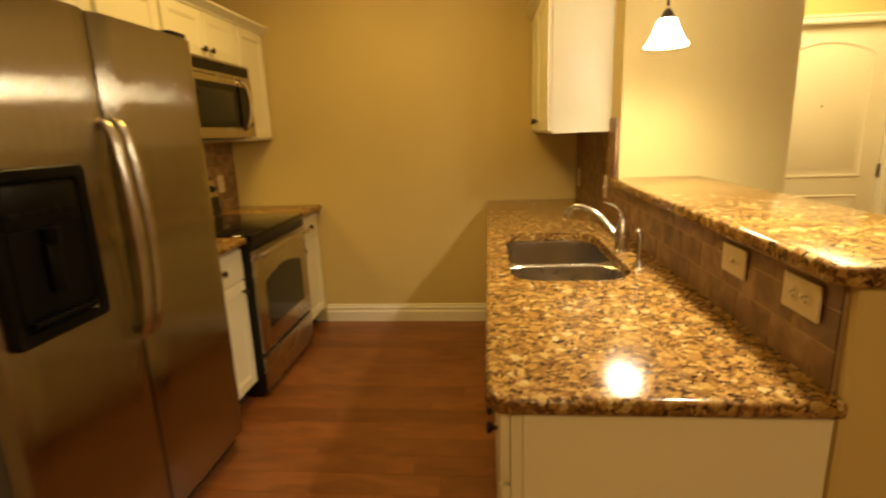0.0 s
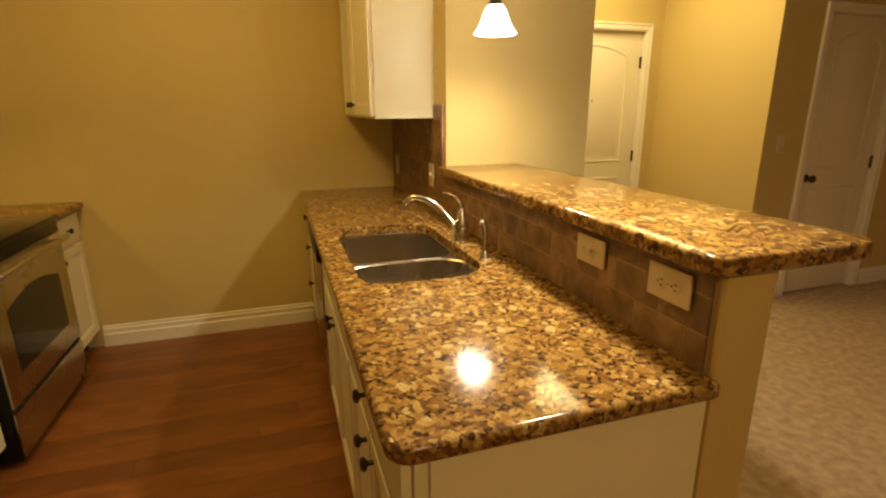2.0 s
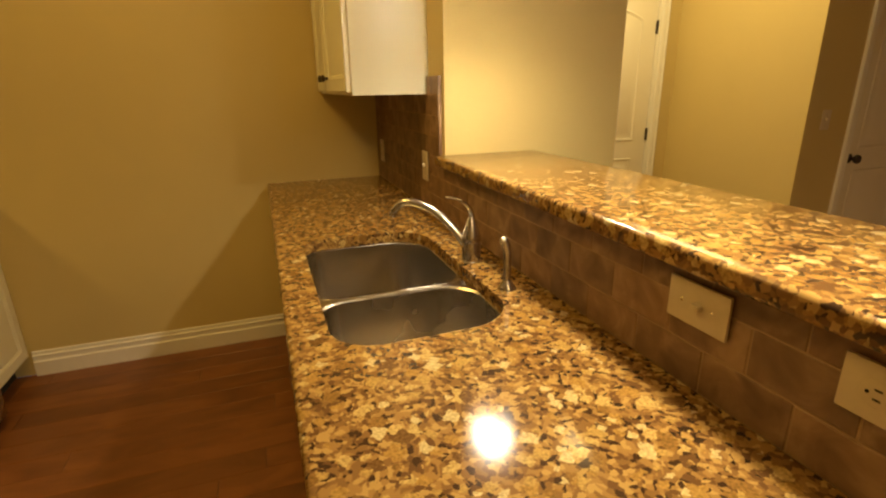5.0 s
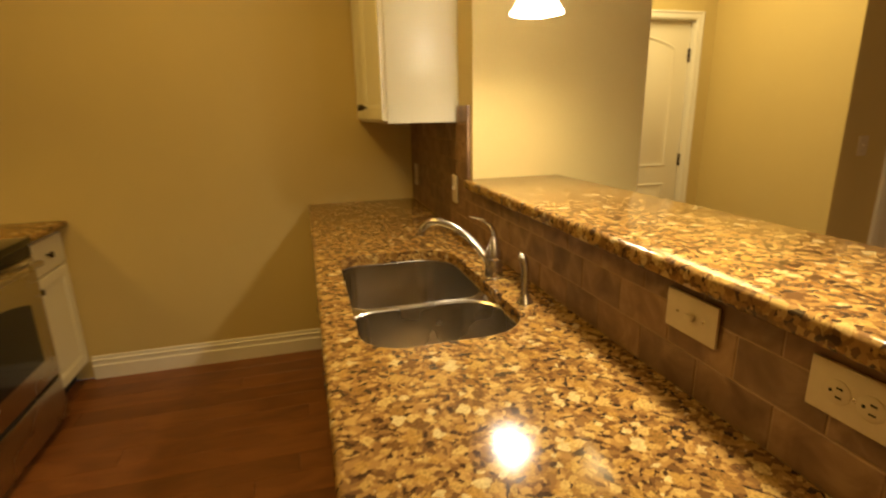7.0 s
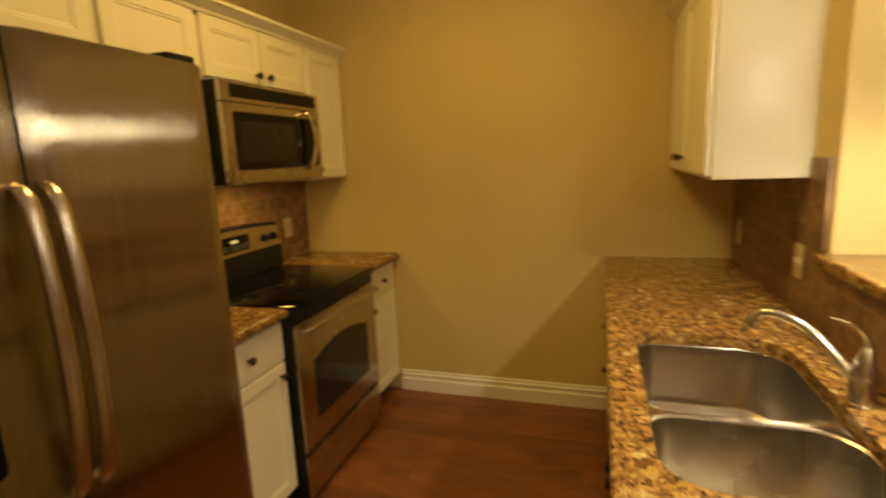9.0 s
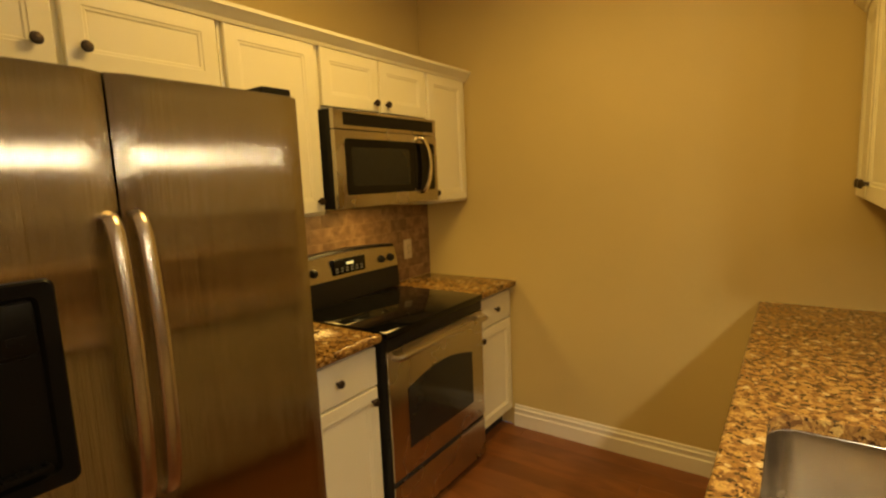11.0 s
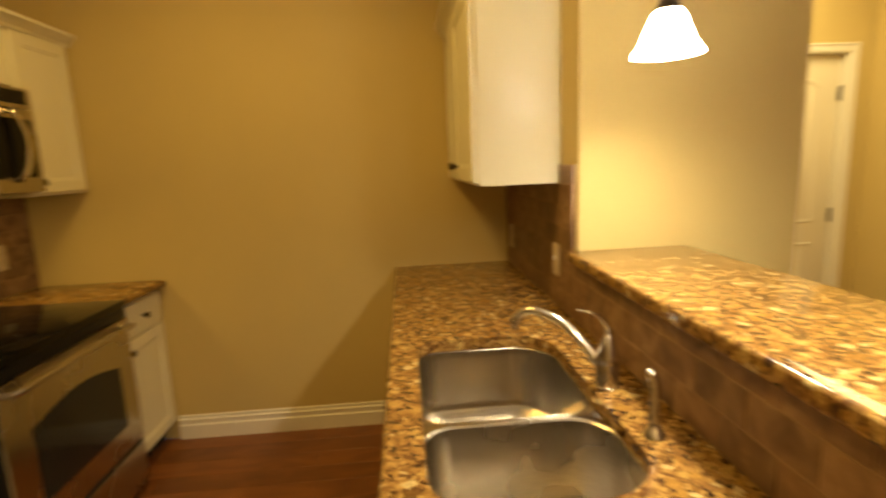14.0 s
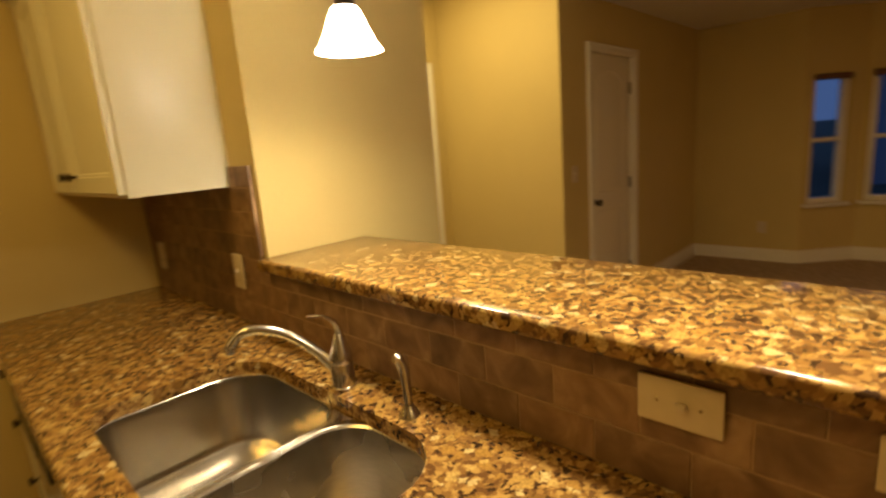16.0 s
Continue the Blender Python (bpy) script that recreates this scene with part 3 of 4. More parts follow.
def refrigerator():
    f = thing("refrigerator", pose(FRX, FR0, 0, 0, 0, 90), "stainless steel side-by-side refrigerator with black water dispenser", "refrigerator")
    w = FR1 - FR0
    s = 0.480
    part("body", box(0.004, w - 0.004, 0.085, 0.715, 0.02, FRT - 0.012, 0.006), GREYP, f, "dark grey steel cabinet sides")
    part("grille", box(0.01, w - 0.01, 0.06, 0.084, 0.015, 0.085, 0.004), BLACK, f, "black base grille")

    def door(name, x0, x1, parent, cut=None):
        # the front bulges gently between its edges
        n = 12
        loops = []
        for k in range(n + 1):
            u = k / n
            x = x0 + (x1 - x0) * u
            y = 0.002 * (2 * u - 1) ** 2
            if k in (0, n):
                y = 0.02
            z0, z1 = 0.095, FRT
            loops.append([Vector((x, y, z0 + 0.004)), Vector((x, y + 0.006, z0)), Vector((x, 0.078, z0)), Vector((x, 0.078, z1)), Vector((x, y + 0.006, z1)), Vector((x, y, z1 - 0.004))])
        return part(name, loft(loops), STEEL, parent, "brushed stainless steel door")

    fd = door("freezer_door", 0.004, s - 0.003, f)
    rd = door("fridge_door", s + 0.003, w - 0.004, f)
    part("door_gasket", box(0.012, w - 0.012, 0.074, 0.086, 0.10, FRT - 0.01), BLACK, f)
    for d, hx in ((fd, s - 0.031), (rd, s + 0.028)):
        pts = [(hx, 0.010, 1.470), (hx, -0.014, 1.456), (hx, -0.030, 1.41), (hx, -0.044, 1.28), (hx, -0.050, 1.14), (hx, -0.046, 0.99), (hx, -0.032, 0.855), (hx, -0.014, 0.795), (hx, 0.010, 0.780)]
        part("handle", swept(pts, 0.0185, 0.011, 14, 6, side=(0, 1, 0)), HANDLE, d, "curved satin steel handle")
    # dispenser: bezel, cavity, controls, paddle and tray
    a, b, z0, z1 = 0.020, 0.328, 0.915, 1.352

    def ring(i, y, r=0.018):
        return [Vector((p.x, y, p.y)) for p in rounded(a + i, b - i, z0 + i, z1 - i, (r,) * 4, 0, 5)]
    part("dispenser_bezel", loft([ring(-0.002, 0.008), ring(0, -0.012), ring(0.004, -0.016), ring(0.030, -0.014), ring(0.036, -0.004)], False, True), MATTE, fd, "black plastic dispenser surround")
    zc = 1.20
    part("dispenser_panel", box(a + 0.040, b - 0.040, -0.010, -0.004, zc + 0.008, z1 - 0.040, 0.003), MATTE, fd, "black control panel")
    for k in range(5):
        part("button", box(a + 0.055 + k * 0.041, a + 0.085 + k * 0.041, -0.0125, -0.0095, zc + 0.030, zc + 0.046, 0.001), MATTE, fd)
    part("dispenser_cavity", box(a + 0.044, b - 0.044, -0.0065, -0.0045, z0 + 0.046, zc), MATTE, fd)
    part("dispenser_paddle", box((a + b) / 2 - 0.022, (a + b) / 2 + 0.022, -0.022, -0.0066, 1.03, 1.16, 0.005), MATTE, fd)
    part("dispenser_nozzle", turned([(0.016, 1.155), (0.018, 1.175), (0.022, 1.198)], 14, ((a + b) / 2, -0.018, 0)), MATTE, fd)
    bm = box(a + 0.05, b - 0.05, -0.030, -0.0066, z0 + 0.048, z0 + 0.060, 0.003)
    for k in range(9):
        x = a + 0.066 + k * 0.0225
        box(x, x + 0.008, -0.029, -0.008, z0 + 0.0602, z0 + 0.064, 0.0, bm)
    part("drip_tray", bm, MATTE, fd)
    for hx in (0.02, w - 0.12):
        part("hinge_cover", box(hx, hx + 0.10, 0.02, 0.13, FRT - 0.010, FRT + 0.022, 0.006), BLACK, f, "black top hinge cover")


refrigerator()

# ---- range ----


def range_cooker():
    y0, w = -1.184, 0.759
    r = thing("range", pose(-1.207, y0, 0, 0, 0, 90), "stainless steel electric range with black glass cooktop", "range")
    part("body", box(0.002, w - 0.002, 0.014, 0.643, 0.03, 0.885, 0.003), BLACK, r, "black enamelled sides")
    part("cooktop", box(0.0, w, -0.006, 0.62, 0.886, 0.920, 0.009), BLACKG, r, "glossy black glass cooktop")
    for cx, cy, rad in ((0.20, 0.17, 0.105), (0.56, 0.17, 0.085), (0.20, 0.42, 0.08), (0.56, 0.42, 0.105)):
        bm = bmesh.new()
        loft([[Vector((cx + q * math.cos(k * math.pi / 24), cy + q * math.sin(k * math.pi / 24), 0.9204)) for k in range(48)] for q in (rad, rad - 0.003)], False, False, True, bm)
        part("burner_ring", bm, DARKG, r)
    od = part("oven_door", box(0.006, w - 0.006, 0.0, 0.0135, 0.262, 0.835, 0.005), STEELH, r, "brushed stainless steel oven door")
    part("vent_strip", box(0.004, w - 0.004, 0.004, 0.0135, 0.838, 0.884, 0.003), BLACK, r)

    def pane(i, y):
        a, b, z0, z1 = 0.120 + i, 0.640 - i, 0.372 + i, 0.640 - i
        top = [(b + (a - b) * k / 14, z1 + 0.045 * math.sin(math.pi * k / 14)) for k in range(15)]
        return [Vector((x, y, z)) for x, z in [(a, z0), (b, z0)] + top]
    part("oven_window", loft([pane(-0.004, 0.002), pane(0.0, -0.002), pane(0.012, -0.0028)], False, True), DARKG, od, "dark oven window with arched top")
    hp = [(0.035, 0.002, 0.800), (0.035, -0.038, 0.806), (0.10, -0.050, 0.812), (w / 2, -0.056, 0.820), (w - 0.10, -0.050, 0.812), (w - 0.035, -0.038, 0.806), (w - 0.035, 0.002, 0.800)]
    part("handle", swept(hp, 0.011, 0.013, 12, 6), STEELH, od, "bowed steel towel-bar handle")
    part("drawer", box(0.006, w - 0.006, 0.002, 0.0135, 0.045, 0.238, 0.005), STEELH, r, "brushed steel storage drawer")
    # solid dark strip painted as the shade between oven door and drawer
    part("drawer_gap_shade", box(0.008, w - 0.008, 0.010, 0.0135, 0.2385, 0.2615), GAPSHADE, r)
    # control backguard, leaning back, its top edge slightly arched
    loops = []
    for k in range(17):
        u = k / 16
        z1 = 1.165 + 0.018 * math.sin(math.pi * u)
        x = w * u
        loops.append([Vector((x, 0.5580, 0.921)), Vector((x, 0.5660, 1.035)), Vector((x, 0.5900, z1 - 0.012)), Vector((x, 0.5980, z1)), Vector((x, 0.6430, z1)), Vector((x, 0.6430, 0.921))])
    bg = part("backguard", loft(loops), BLACK, r, "black backguard")
    loops = []
    for k in range(17):
        u = k / 16
        x = 0.004 + (w - 0.008) * u
        z1 = 1.150 + 0.018 * math.sin(math.pi * u)
        loops.append([Vector((x, 0.5645, 1.040)), Vector((x, 0.5605, 1.044)), Vector((x, 0.5810, z1)), Vector((x, 0.5860, z1 + 0.002))])
    cp = part("control_panel", loft(loops), STEELH, bg, "stainless steel control panel")
    part("display", box(0.255, 0.485, 0.558, 0.576, 1.062, 1.142, 0.004), BLACKG, bg, "black clock and keypad")
    part("clock_digits", box(0.345, 0.395, 0.5568, 0.5582, 1.108, 1.124), DISPLAY, bg)
    for row in range(2):
        for col in range(6):
            part("key", box(0.270 + col * 0.035, 0.290 + col * 0.035, 0.5566, 0.5582, 1.074 + row * 0.015, 1.083 + row * 0.015), GREYP, bg)
    for kx in (0.060, 0.135, 0.625, 0.700):
        bm = turned([(0.023, 0.0), (0.021, 0.014), (0.015, 0.018), (0.013, 0.026)], 16, (kx, 0.574, 1.095), "Y")
        part("control_knob", bm, BLACK, bg, "black control knob")
    return r


range_cooker()

# ---- microwave ----


def microwave():
    y0, w = -1.144, 0.728
    z0, z1 = 1.412, 1.836
    m = thing("microwave", pose(-1.466, y0, 0, 0, 0, 90), "stainless steel over-the-range microwave oven under a cabinet", "microwave")
    part("body", box(0.002, w - 0.002, 0.024, 0.392, z0, z1 - 0.001, 0.003), BLACK, m, "black steel case")
    part("vent_frame", box(0.0, w, 0.0, 0.023, z1 - 0.085, z1 - 0.002, 0.004), STEELH, m)
    part("vent_recess", box(0.055, w - 0.03, -0.0015, 0.004, z1 - 0.068, z1 - 0.014), BLACK, m)
    for k in range(5):
        z = z1 - 0.066 + k * 0.0105
        part("vent_slat", box(0.057, w - 0.032, -0.004, -0.001, z, z + 0.0055), BLACK, m)
    d = part("microwave_door", box(0.0, w, -0.002, 0.023, z0 + 0.002, z1 - 0.088, 0.005), STEELH, m, "stainless steel door front")

    def ring(a, b, c, e, i, y, r=0.015):
        return [Vector((p.x, y, p.y)) for p in rounded(a + i, b - i, c + i, e - i, (r,) * 4, 0, 5)]
    part("door_window", loft([ring(0.055, 0.528, z0 + 0.060, z1 - 0.125, -0.003, -0.001), ring(0.055, 0.528, z0 + 0.060, z1 - 0.125, 0, -0.0045), ring(0.055, 0.528, z0 + 0.060, z1 - 0.125, 0.03, -0.0045), ring(0.055, 0.528, z0 + 0.060, z1 - 0.125, 0.034, -0.003)], False, True), BLACKG, d, "black glass window surround")
    part("window_mesh", loft([ring(0.090, 0.494, z0 + 0.095, z1 - 0.160, 0, -0.0032), ring(0.090, 0.494, z0 + 0.095, z1 - 0.160, 0.004, -0.0042)], False, True), DARKG, d, "grey perforated window screen")
    part("control_panel", loft([ring(0.528, 0.702, z0 + 0.060, z1 - 0.125, 0.0, -0.001), ring(0.528, 0.702, z0 + 0.060, z1 - 0.125, 0.004, -0.0048)], False, True), BLACKG, d, "black touch panel")
    hx = 0.576
    pts = [(hx + 0.0, 0.0, z1 - 0.098), (hx + 0.006, -0.026, z1 - 0.108), (hx + 0.030, -0.036, z1 - 0.16), (hx + 0.040, -0.040, z1 - 0.235), (hx + 0.030, -0.036, z0 + 0.115), (hx + 0.006, -0.026, z0 + 0.062), (hx, 0.0, z0 + 0.050)]
    part("handle", swept(pts, 0.0135, 0.010, 12, 7, side=(0, 1, 0)), CHROME, d, "curved polished steel handle")
    part("badge", turned([(0.011, 0.0), (0.010, 0.002), (0.006, 0.0025)], 18, (0.082, -0.002, z0 + 0.030), "Y"), SATIN, d)
    part("hood_light_lens", box(0.30, 0.45, 0.15, 0.27, z0 - 0.004, z0 - 0.0005, 0.001), GREYP, m)
    return m


microwave()

# ---- sink side cabinets ----
RX = 0.028
base_cabinet("W", RX, -0.002, 0.560, [("drawer", 0.014, 0.545, 0.700, 0.858, [(0.28, 0.790)]), ("drawer", 0.014, 0.545, 0.425, 0.690, [(0.28, 0.600)]), ("drawer", 0.014, 0.545, 0.118, 0.415, [(0.28, 0.365)])], "cream three-drawer base cabinet at the end wall")


def dishwasher():
    d = thing("dishwasher", pose(RX, -0.566, 0, 0, 0, -90), "stainless steel built-in dishwasher under the counter", "dishwasher")
    w = 0.598
    part("body", box(0.004, w - 0.004, 0.02, 0.58, 0.10, 0.872), BLACK, d)
    part("door_panel", box(0.004, w - 0.004, -0.008, 0.019, 0.12, 0.745, 0.005), STEELH, d)
    part("control_strip", box(0.004, w - 0.004, -0.022, 0.019, 0.750, 0.868, 0.010), BLACK, d, "black control strip")
    part("toe_panel", box(0.004, w - 0.004, 0.05, 0.07, 0.005, 0.10), BLACK, d)
    part("pocket_handle", box(0.15, w - 0.15, -0.026, -0.020, 0.765, 0.790, 0.004), BLACKG, d, "black pocket handle")


dishwasher()
base_cabinet("W", RX, -1.168, 0.855, [("drawer", 0.014, 0.841, 0.700, 0.858, []), ("door", 0.014, 0.424, 0.118, 0.690, [(0.392, 0.645)]), ("door", 0.431, 0.841, 0.118, 0.690, [(0.463, 0.645)])], "cream sink base cabinet with two doors", hollow=True)
base_cabinet("W", RX, -2.026, 0.694, [("drawer", 0.014, 0.68, 0.700, 0.858, [(0.325, 0.775)]), ("door", 0.014, 0.343, 0.118, 0.690, [(0.303, 0.640)]), ("door", 0.351, 0.68, 0.118, 0.690, [(0.391, 0.640)])], "cream base cabinet at the open counter end")
tagged(part("end_panel", box(RX + 0.045, 0.630, -2.731, -2.722, 0.002, CT - 0.038, 0.001), CAB), "plain cream end panel of the base cabinets", "panel")

# ---- wall cabinets by the bar ----
WX = 0.316
wall_cabinet("wall_cabinet", "W", WX, -0.002, 0.365, UB - 0.015, UT, [(0.014, 0.355, [(0.330, UB + 0.055)])], "cream wall cabinet in the corner", 0.325)
wall_cabinet("wall_cabinet", "W", WX, -0.369, 0.574, UB - 0.015, UT, [(0.012, 0.562, [(0.084, UB + 0.055)])], "cream wall cabinet with one door beside the bar", 0.325)
crown("trim_crown_east", [(WX, -0.002), (WX, -0.945), (XR - 0.002, -0.945)], "cream crown moulding on the wall cabinets")

# ---- sink and taps ----


def sink():
    s = thing("sink", I4, "undermount stainless steel double bowl sink", "sink")
    z = CT - 0.0365
    ym = -1.668

    def bowl(x0, x1, y0, y1, radii, depth, name):
        loops = []
        for i, dz in ((-0.018, 0.0), (0.0, 0.0), (0.004, -0.004), (0.007, -0.03), (0.012, -depth + 0.035), (0.020, -depth + 0.015), (0.040, -depth + 0.003), (0.10, -depth), (0.155, -depth - 0.003)):
            ring = rounded(x0 + i, x1 - i, y0 + i, y1 - i, [max(r - i * 0.6, 0.02) for r in radii], 0, 8)
            loops.append([Vector((p.x, max(p.y, ym) if y0 > ym else min(p.y, ym), z + dz)) for p in ring])
        b = part(name, loft(loops, False, True), SINK, s, "brushed steel bowl")
        cx, cy = (x0 + x1) / 2, (y0 + y1) / 2
        part("drain", turned([(0.046, 0.002), (0.044, 0.006), (0.036, 0.004), (0.030, -0.001), (0.010, -0.002)], 24, (cx, cy, z - depth - 0.003)), SATIN, b, "polished drain ring")
    bowl(SX0 - 0.004, SX1 + 0.004, ym + 0.008, SY1 + 0.004, (0.07, 0.09, 0.13, 0.07), 0.205, "far_bowl")
    bowl(SX0 - 0.004, SX1 + 0.004, SY0 - 0.004, ym - 0.008, (0.10, 0.13, 0.10, 0.07), 0.215, "near_bowl")
    # saddle between the bowls: follows their rounded corners, with a rolled lip on both sides
    a, b = SX0 - 0.010, SX1 + 0.010

    def edge(x, side, left, right):
        y = ym + side * 0.008
        for d, r in ((x - SX0 + 0.004, left), (SX1 + 0.004 - x, right)):
            if d < r:
                y += side * (r - math.sqrt(max(0.0, r * r - (r - max(d, 0.0)) ** 2)))
        return y
    loops = []
    for k in range(61):
        x = a + (b - a) * (0.5 - 0.5 * math.cos(math.pi * k / 60))
        yn, yf = edge(x, -1, 0.07, 0.10), edge(x, 1, 0.07, 0.09)
        prof = ((yn - 0.0032, -0.010), (yn - 0.0028, -0.004), (yn - 0.001, 0.0006), (yn + 0.003, 0.0016), (yn + 0.0065, 0.0002),
                (yf - 0.0065, 0.0002), (yf - 0.003, 0.0016), (yf + 0.001, 0.0006), (yf + 0.0028, -0.004), (yf + 0.0032, -0.010))
        loops.append([Vector((x, y, z + dz - 0.0005)) for y, dz in prof])
    part("divider", loft(loops), SINK, s, "polished steel saddle between the bowls")


sink()


def faucet():
    f = thing("faucet", pose(0.535, -1.610, CT + 0.0005), "satin nickel single-lever kitchen faucet with arched spout", "faucet")
    part("base", turned([(0.030, 0.0), (0.030, 0.004), (0.0275, 0.007), (0.0272, 0.058), (0.0265, 0.060)], 28), SATIN, f)
    part("body", turned([(0.0265, 0.0615), (0.0272, 0.063), (0.0270, 0.074), (0.0250, 0.084), (0.0190, 0.102), (0.0135, 0.122), (0.0090, 0.132), (0.003, 0.134)], 28), SATIN, f)
    pts = [(-0.008, 0.006, 0.040), (-0.045, 0.034, 0.098), (-0.090, 0.064, 0.144), (-0.138, 0.096, 0.166), (-0.172, 0.120, 0.162), (-0.192, 0.134, 0.138)]
    sp = part("spout", swept(pts, 0.0115, None, 14, 7, [(0, 1.15), (0.4, 0.95), (0.85, 0.95), (1.0, 1.15)]), SATIN, f)
    part("aerator", turned([(0.0125, -0.004), (0.0135, 0.0), (0.0135, 0.012)], 14, (-0.194, 0.135, 0.124)), SATIN, sp)
    pts = [(0.002, 0.0, 0.094), (0.003, 0.0, 0.128), (-0.008, -0.003, 0.160), (-0.036, -0.008, 0.184), (-0.080, -0.013, 0.200)]
    part("lever", swept(pts, 0.008, 0.006, 12, 6, [(0, 1.6), (0.35, 1.15), (0.7, 0.75), (1, 0.4)]), SATIN, f)


faucet()


def side_spray():
    f = thing("side_sprayer", pose(0.538, -1.834, CT + 0.0005), "satin nickel side sprayer in the countertop", "sprayer")
    part("collar", turned([(0.023, 0.0), (0.022, 0.004), (0.014, 0.016), (0.011, 0.024)], 20), SATIN, f)
    pts = [(0, 0, 0.024), (0.002, 0.004, 0.06), (0.004, 0.010, 0.095), (0.0, 0.018, 0.118), (-0.010, 0.020, 0.122)]
    part("wand", swept(pts, 0.011, None, 14, 6, [(0, 0.85), (0.5, 0.95), (0.8, 1.1), (1, 0.8)]), SATIN, f)


side_spray()

# ---- pendant ----


def pendant(k):
    p = thing("pendant_lamp", pose(PEND[0], PEND[1] - k * PEND_GAP, PEND[2]), "lit bell-shaped frosted glass pendant lamp over the bar", "pendant lamp", "pendants over the bar")
    outer = [(0.0745, 0.0), (0.0725, 0.004), (0.065, 0.013), (0.0565, 0.028), (0.0475, 0.048), (0.0405, 0.066), (0.0345, 0.080), (0.029, 0.089), (0.023, 0.094)]
    prof = outer + [(r - 0.003, h) for r, h in outer[::-1]]
    part("shade", turned(prof + [prof[0]], 40, cap=False), SHADE, p, "glowing frosted white glass bell shade")
    part("socket_cap", turned([(0.027, 0.090), (0.025, 0.098), (0.018, 0.112), (0.011, 0.122), (0.008, 0.126)], 24), BRONZE, p, "dark bronze socket cap")
    part("stem", turned([(0.005, 0.134), (0.005, TOP - PEND[2] - 0.03)], 12), BRONZE, p)
    part("canopy", turned([(0.012, TOP - PEND[2] - 0.035), (0.055, TOP - PEND[2] - 0.018), (0.062, TOP - PEND[2] - 0.001)], 24), BRONZE, p)


pendant(0)
pendant(1)

# ---- outlets and switches ----


def outlet(facing, x, y, z, upright, kind="outlet", w=0.072, h=0.118):
    """A wall plate with a duplex outlet or a switch, centred on a point of the wall."""
    label = "cream duplex outlet with cover plate" if kind == "outlet" else "cream light switch with cover plate"
    if not upright:
        label = "cream " + ("duplex outlet" if kind == "outlet" else "switch") + " plate set sideways in the backsplash"
    o = thing("wall_outlet" if kind == "outlet" else "light_switch", pose(x, y, z, 0, 0, FACING[facing]) @ pose(0, 0, 0, 0, 0 if upright else 90, 0), label, kind)
    part("cover_plate", box(-w / 2, w / 2, -0.006, 0.0, -h / 2, h / 2, 0.0025), PLATE, o)
    if kind == "outlet":
        for s in (-1, 1):
            c = part("socket", turned([(0.0165, 0.0), (0.0165, 0.0012), (0.015, 0.002)], 20, (0, -0.0058, s * 0.020), "Y"), PLATE, o)
            for sx in (-0.006, 0.006):
                part("slot", box(sx - 0.0012, sx + 0.0012, -0.0084, -0.0077, s * 0.020 - 0.001, s * 0.020 + 0.007), BLACK, c)
            part("ground_hole", turned([(0.0025, 0.0), (0.0023, 0.0006)], 10, (0, -0.0077, s * 0.020 - 0.008), "Y"), BLACK, c)
        part("screw", turned([(0.003, 0.0), (0.002, 0.001)], 10, (0, -0.006, 0), "Y"), SATIN, o)
    else:
        part("toggle", box(-0.005, 0.005, -0.016, -0.006, -0.004, 0.012, 0.002), PLATE, o)
        for s in (-1, 1):
            part("screw", turned([(0.003, 0.0), (0.002, 0.001)], 10, (0, -0.006, s * 0.03), "Y"), SATIN, o)
    return o


TX = XR - 0.012
outlet("W", TX, -2.336, 1.065, False, "switch")
outlet("W", TX, -2.611, 1.065, False)
outlet("W", TX, -0.150, 1.075, True)
outlet("W", TX, -0.925, 1.095, True, "switch")
outlet("E", XL + 0.012, -0.235, 1.105, True)
outlet("S", 3.265, HY, 1.17, True, "switch")
outlet("W", FX, -1.35, 0.36, True)

# ---- outside ----
structure("ground", box(7.2, 200, -120, 120, -0.4, -0.3), LAWN, "dark lawn outside at dusk", "ground")
house = thing("neighbour_house", pose(16, -6.5, -0.3), "grey sided neighbouring house at dusk", "house")
part("wall", box(0, 7, -4.5, 5.5, 0, 3.0), SIDING, house)
part("roof", loft([[Vector((-0.4, y, 2.95)), Vector((7.4, y, 2.95)), Vector((3.5, y, 4.9))] for y in (-4.9, 5.9)]), ROOFING, house)
for wy in (-3.0, 0.5, 3.2):
    wn = part("window", box(-0.03, 0.02, wy - 0.45, wy + 0.45, 0.9, 2.2, 0.01), TRIM, house)
    part("pane", box(-0.035, -0.028, wy - 0.38, wy + 0.38, 0.97, 2.13), DARKG, wn)

# ---- tiles and planks ----


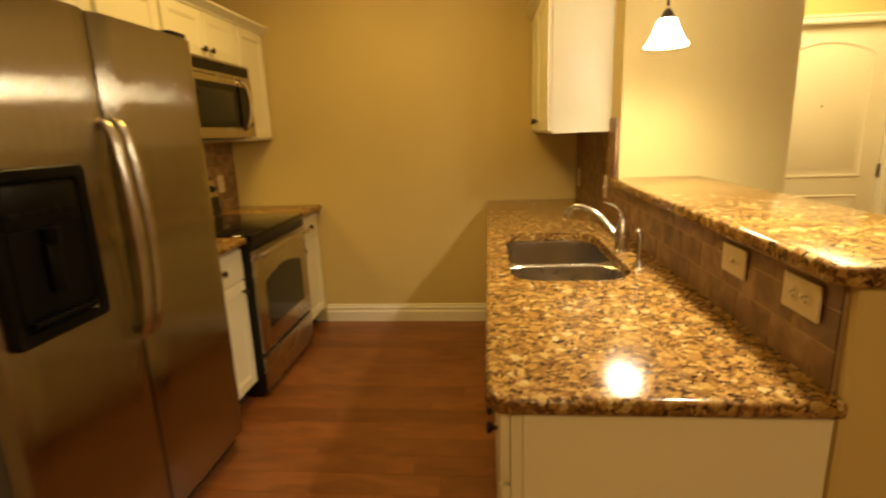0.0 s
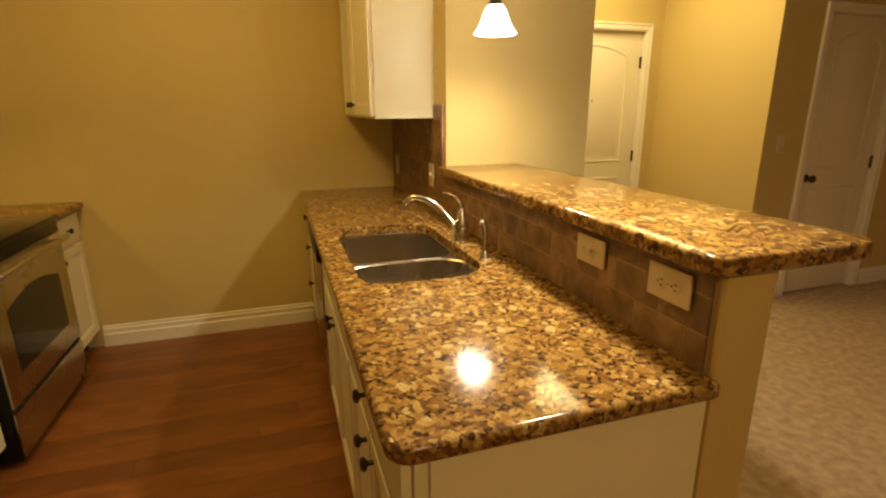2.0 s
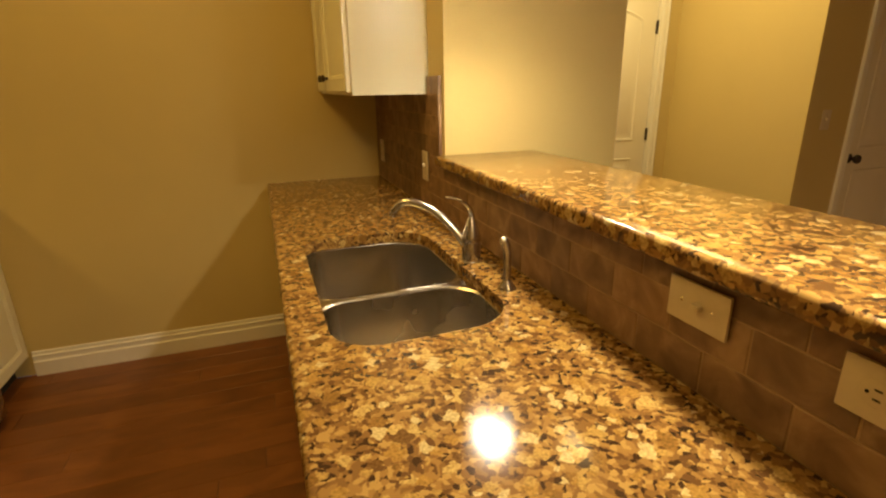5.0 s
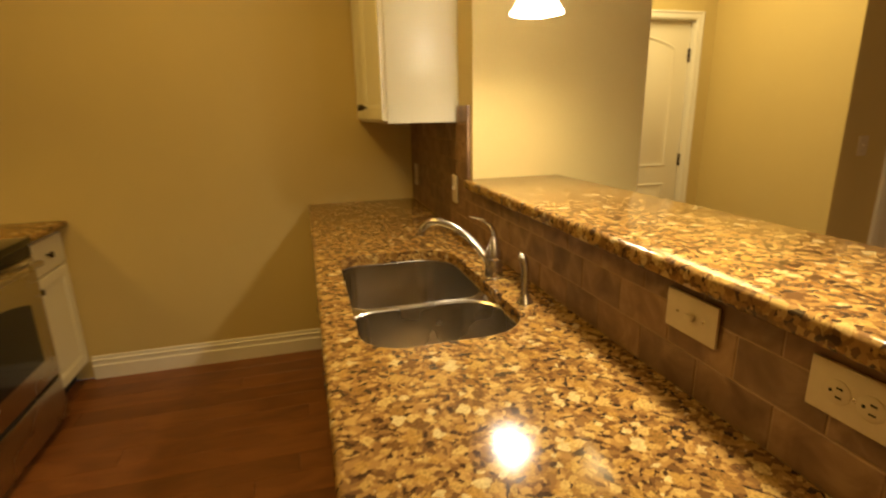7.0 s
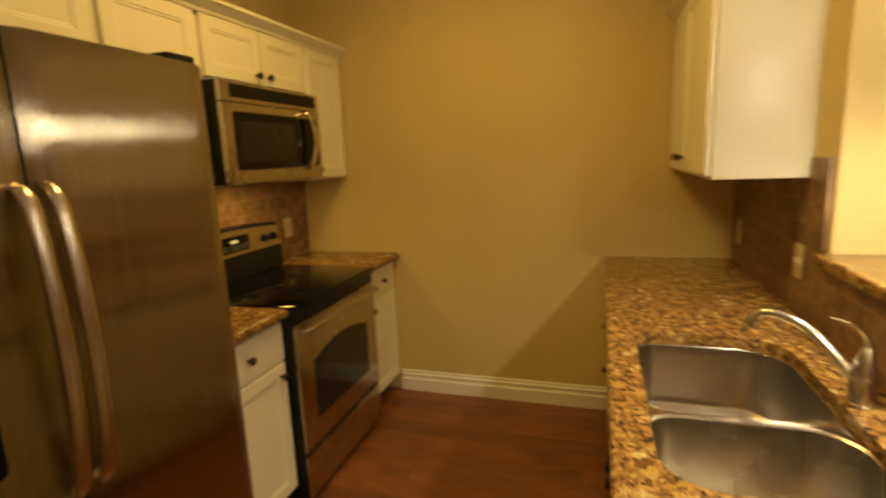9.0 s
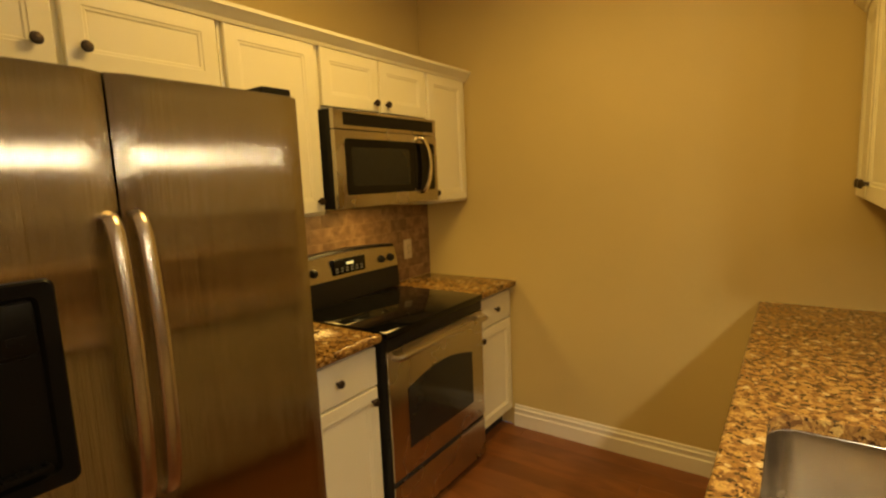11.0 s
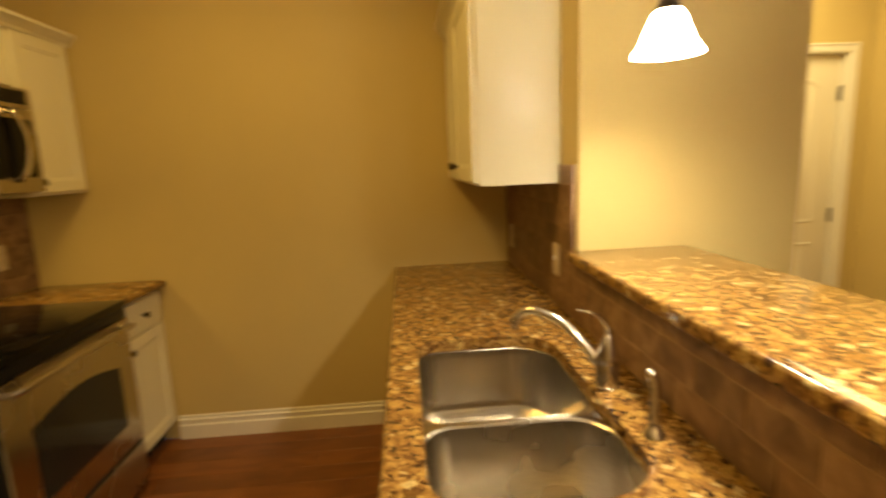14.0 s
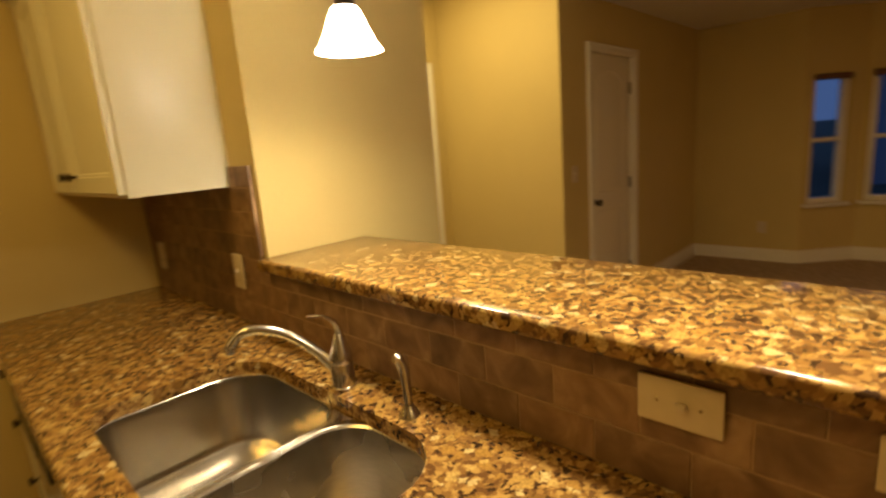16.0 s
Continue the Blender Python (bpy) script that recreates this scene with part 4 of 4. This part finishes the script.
def tiled(name, facing, x, runs, label, seed):
    """Running-bond tiles on a grouted bed; runs of (y0, y1, z0, z1) on a wall at x."""
    rng = random.Random(seed)
    s = -1 if facing == "W" else 1
    bm = None
    for y0, y1, z0, z1 in runs:
        xa, xb = sorted((x, x + s * 0.008))
        bm = box(xa, xb, y0, y1, z0, z1, 0.0, bm)
    bed = structure(name, bm, GROUT, label, "backsplash")
    cache = {}
    tw, th, g = 0.152, 0.0765, 0.0025
    for y0, y1, z0, z1 in runs:
        k = 0
        z = 0.917
        while z < z1 - 0.01:
            zt = min(z + th - g, z1)
            zb = max(z, z0)
            if zt - zb > 0.008:
                y = (0.002 if k % 2 else 0.002 + tw / 2)
                while y > y0:
                    ya, yb = max(y - tw + g, y0), min(y, y1)
                    if yb - ya > 0.012:
                        key = (round(yb - ya, 4), round(zt - zb, 4))
                        if key not in cache:
                            w, h = key
                            loops = []
                            for i, d in ((0.0, 0.0), (0.0, 0.0018), (0.0015, 0.0028)):
                                loops.append([Vector((s * d, a, b)) for a, b in ((i, i), (w - i, i), (w - i, h - i), (i, h - i))])
                            ob = part("tile", loft(loops, False, True), TILE, bed, "", False)
                            cache[key] = ob.data
                        else:
                            ob = new("tile", cache[key])
                            ob.parent = bed
                        ob.location = (x + s * (0.0065 + rng.uniform(-0.0006, 0.0006)), ya, zb)
                    y -= tw
            z += th
            k += 1
    return bed


tiled("backsplash_east", "W", XR, [(-1.085, -0.001, 0.9155, 1.372), (-1.085, -0.946, 1.3725, 1.44), (-2.715, -1.0855, 0.9155, 1.120)], "brown travertine tile backsplash behind the sink", 3)
tiled("backsplash_west", "E", XL, [(-1.60, -0.001, 0.9155, 1.388)], "brown travertine tile backsplash behind the range", 5)
structure("trim_tile_edge", box(XR - 0.0135, XR - 0.0005, -1.0955, -1.0855, 1.161, 1.44, 0.003), TILE, "bullnose tile edge", "trim", True)

rng = random.Random(11)
pw, pl = 0.127, 1.22
row, y = 0, -0.001
plank_cache = {}
while y > -6.9:
    x = XL - rng.uniform(0.05, 1.1)
    while x < 0.80:
        xa, xb = max(x + 0.0008, XL), min(x + pl - 0.0008, 0.80)
        if xb - xa > 0.02:
            w = round(xb - xa, 3)
            if w not in plank_cache:
                loops = []
                for i, z in ((0.0, -0.006), (0.0, -0.0007), (0.0008, 0.0)):
                    loops.append([Vector((a, b, z)) for a, b in ((i, -pw + 0.001 + i), (w - i, -pw + 0.001 + i), (w - i, -i), (i, -i))])
                ob = part("plank", loft(loops, False, True), WOOD, floor, "", False)
                plank_cache[w] = ob.data
            else:
                ob = new("plank", plank_cache[w])
                ob.parent = floor
            ob.location = (xa, y, 0)
        x += pl
    y -= pw
    row += 1
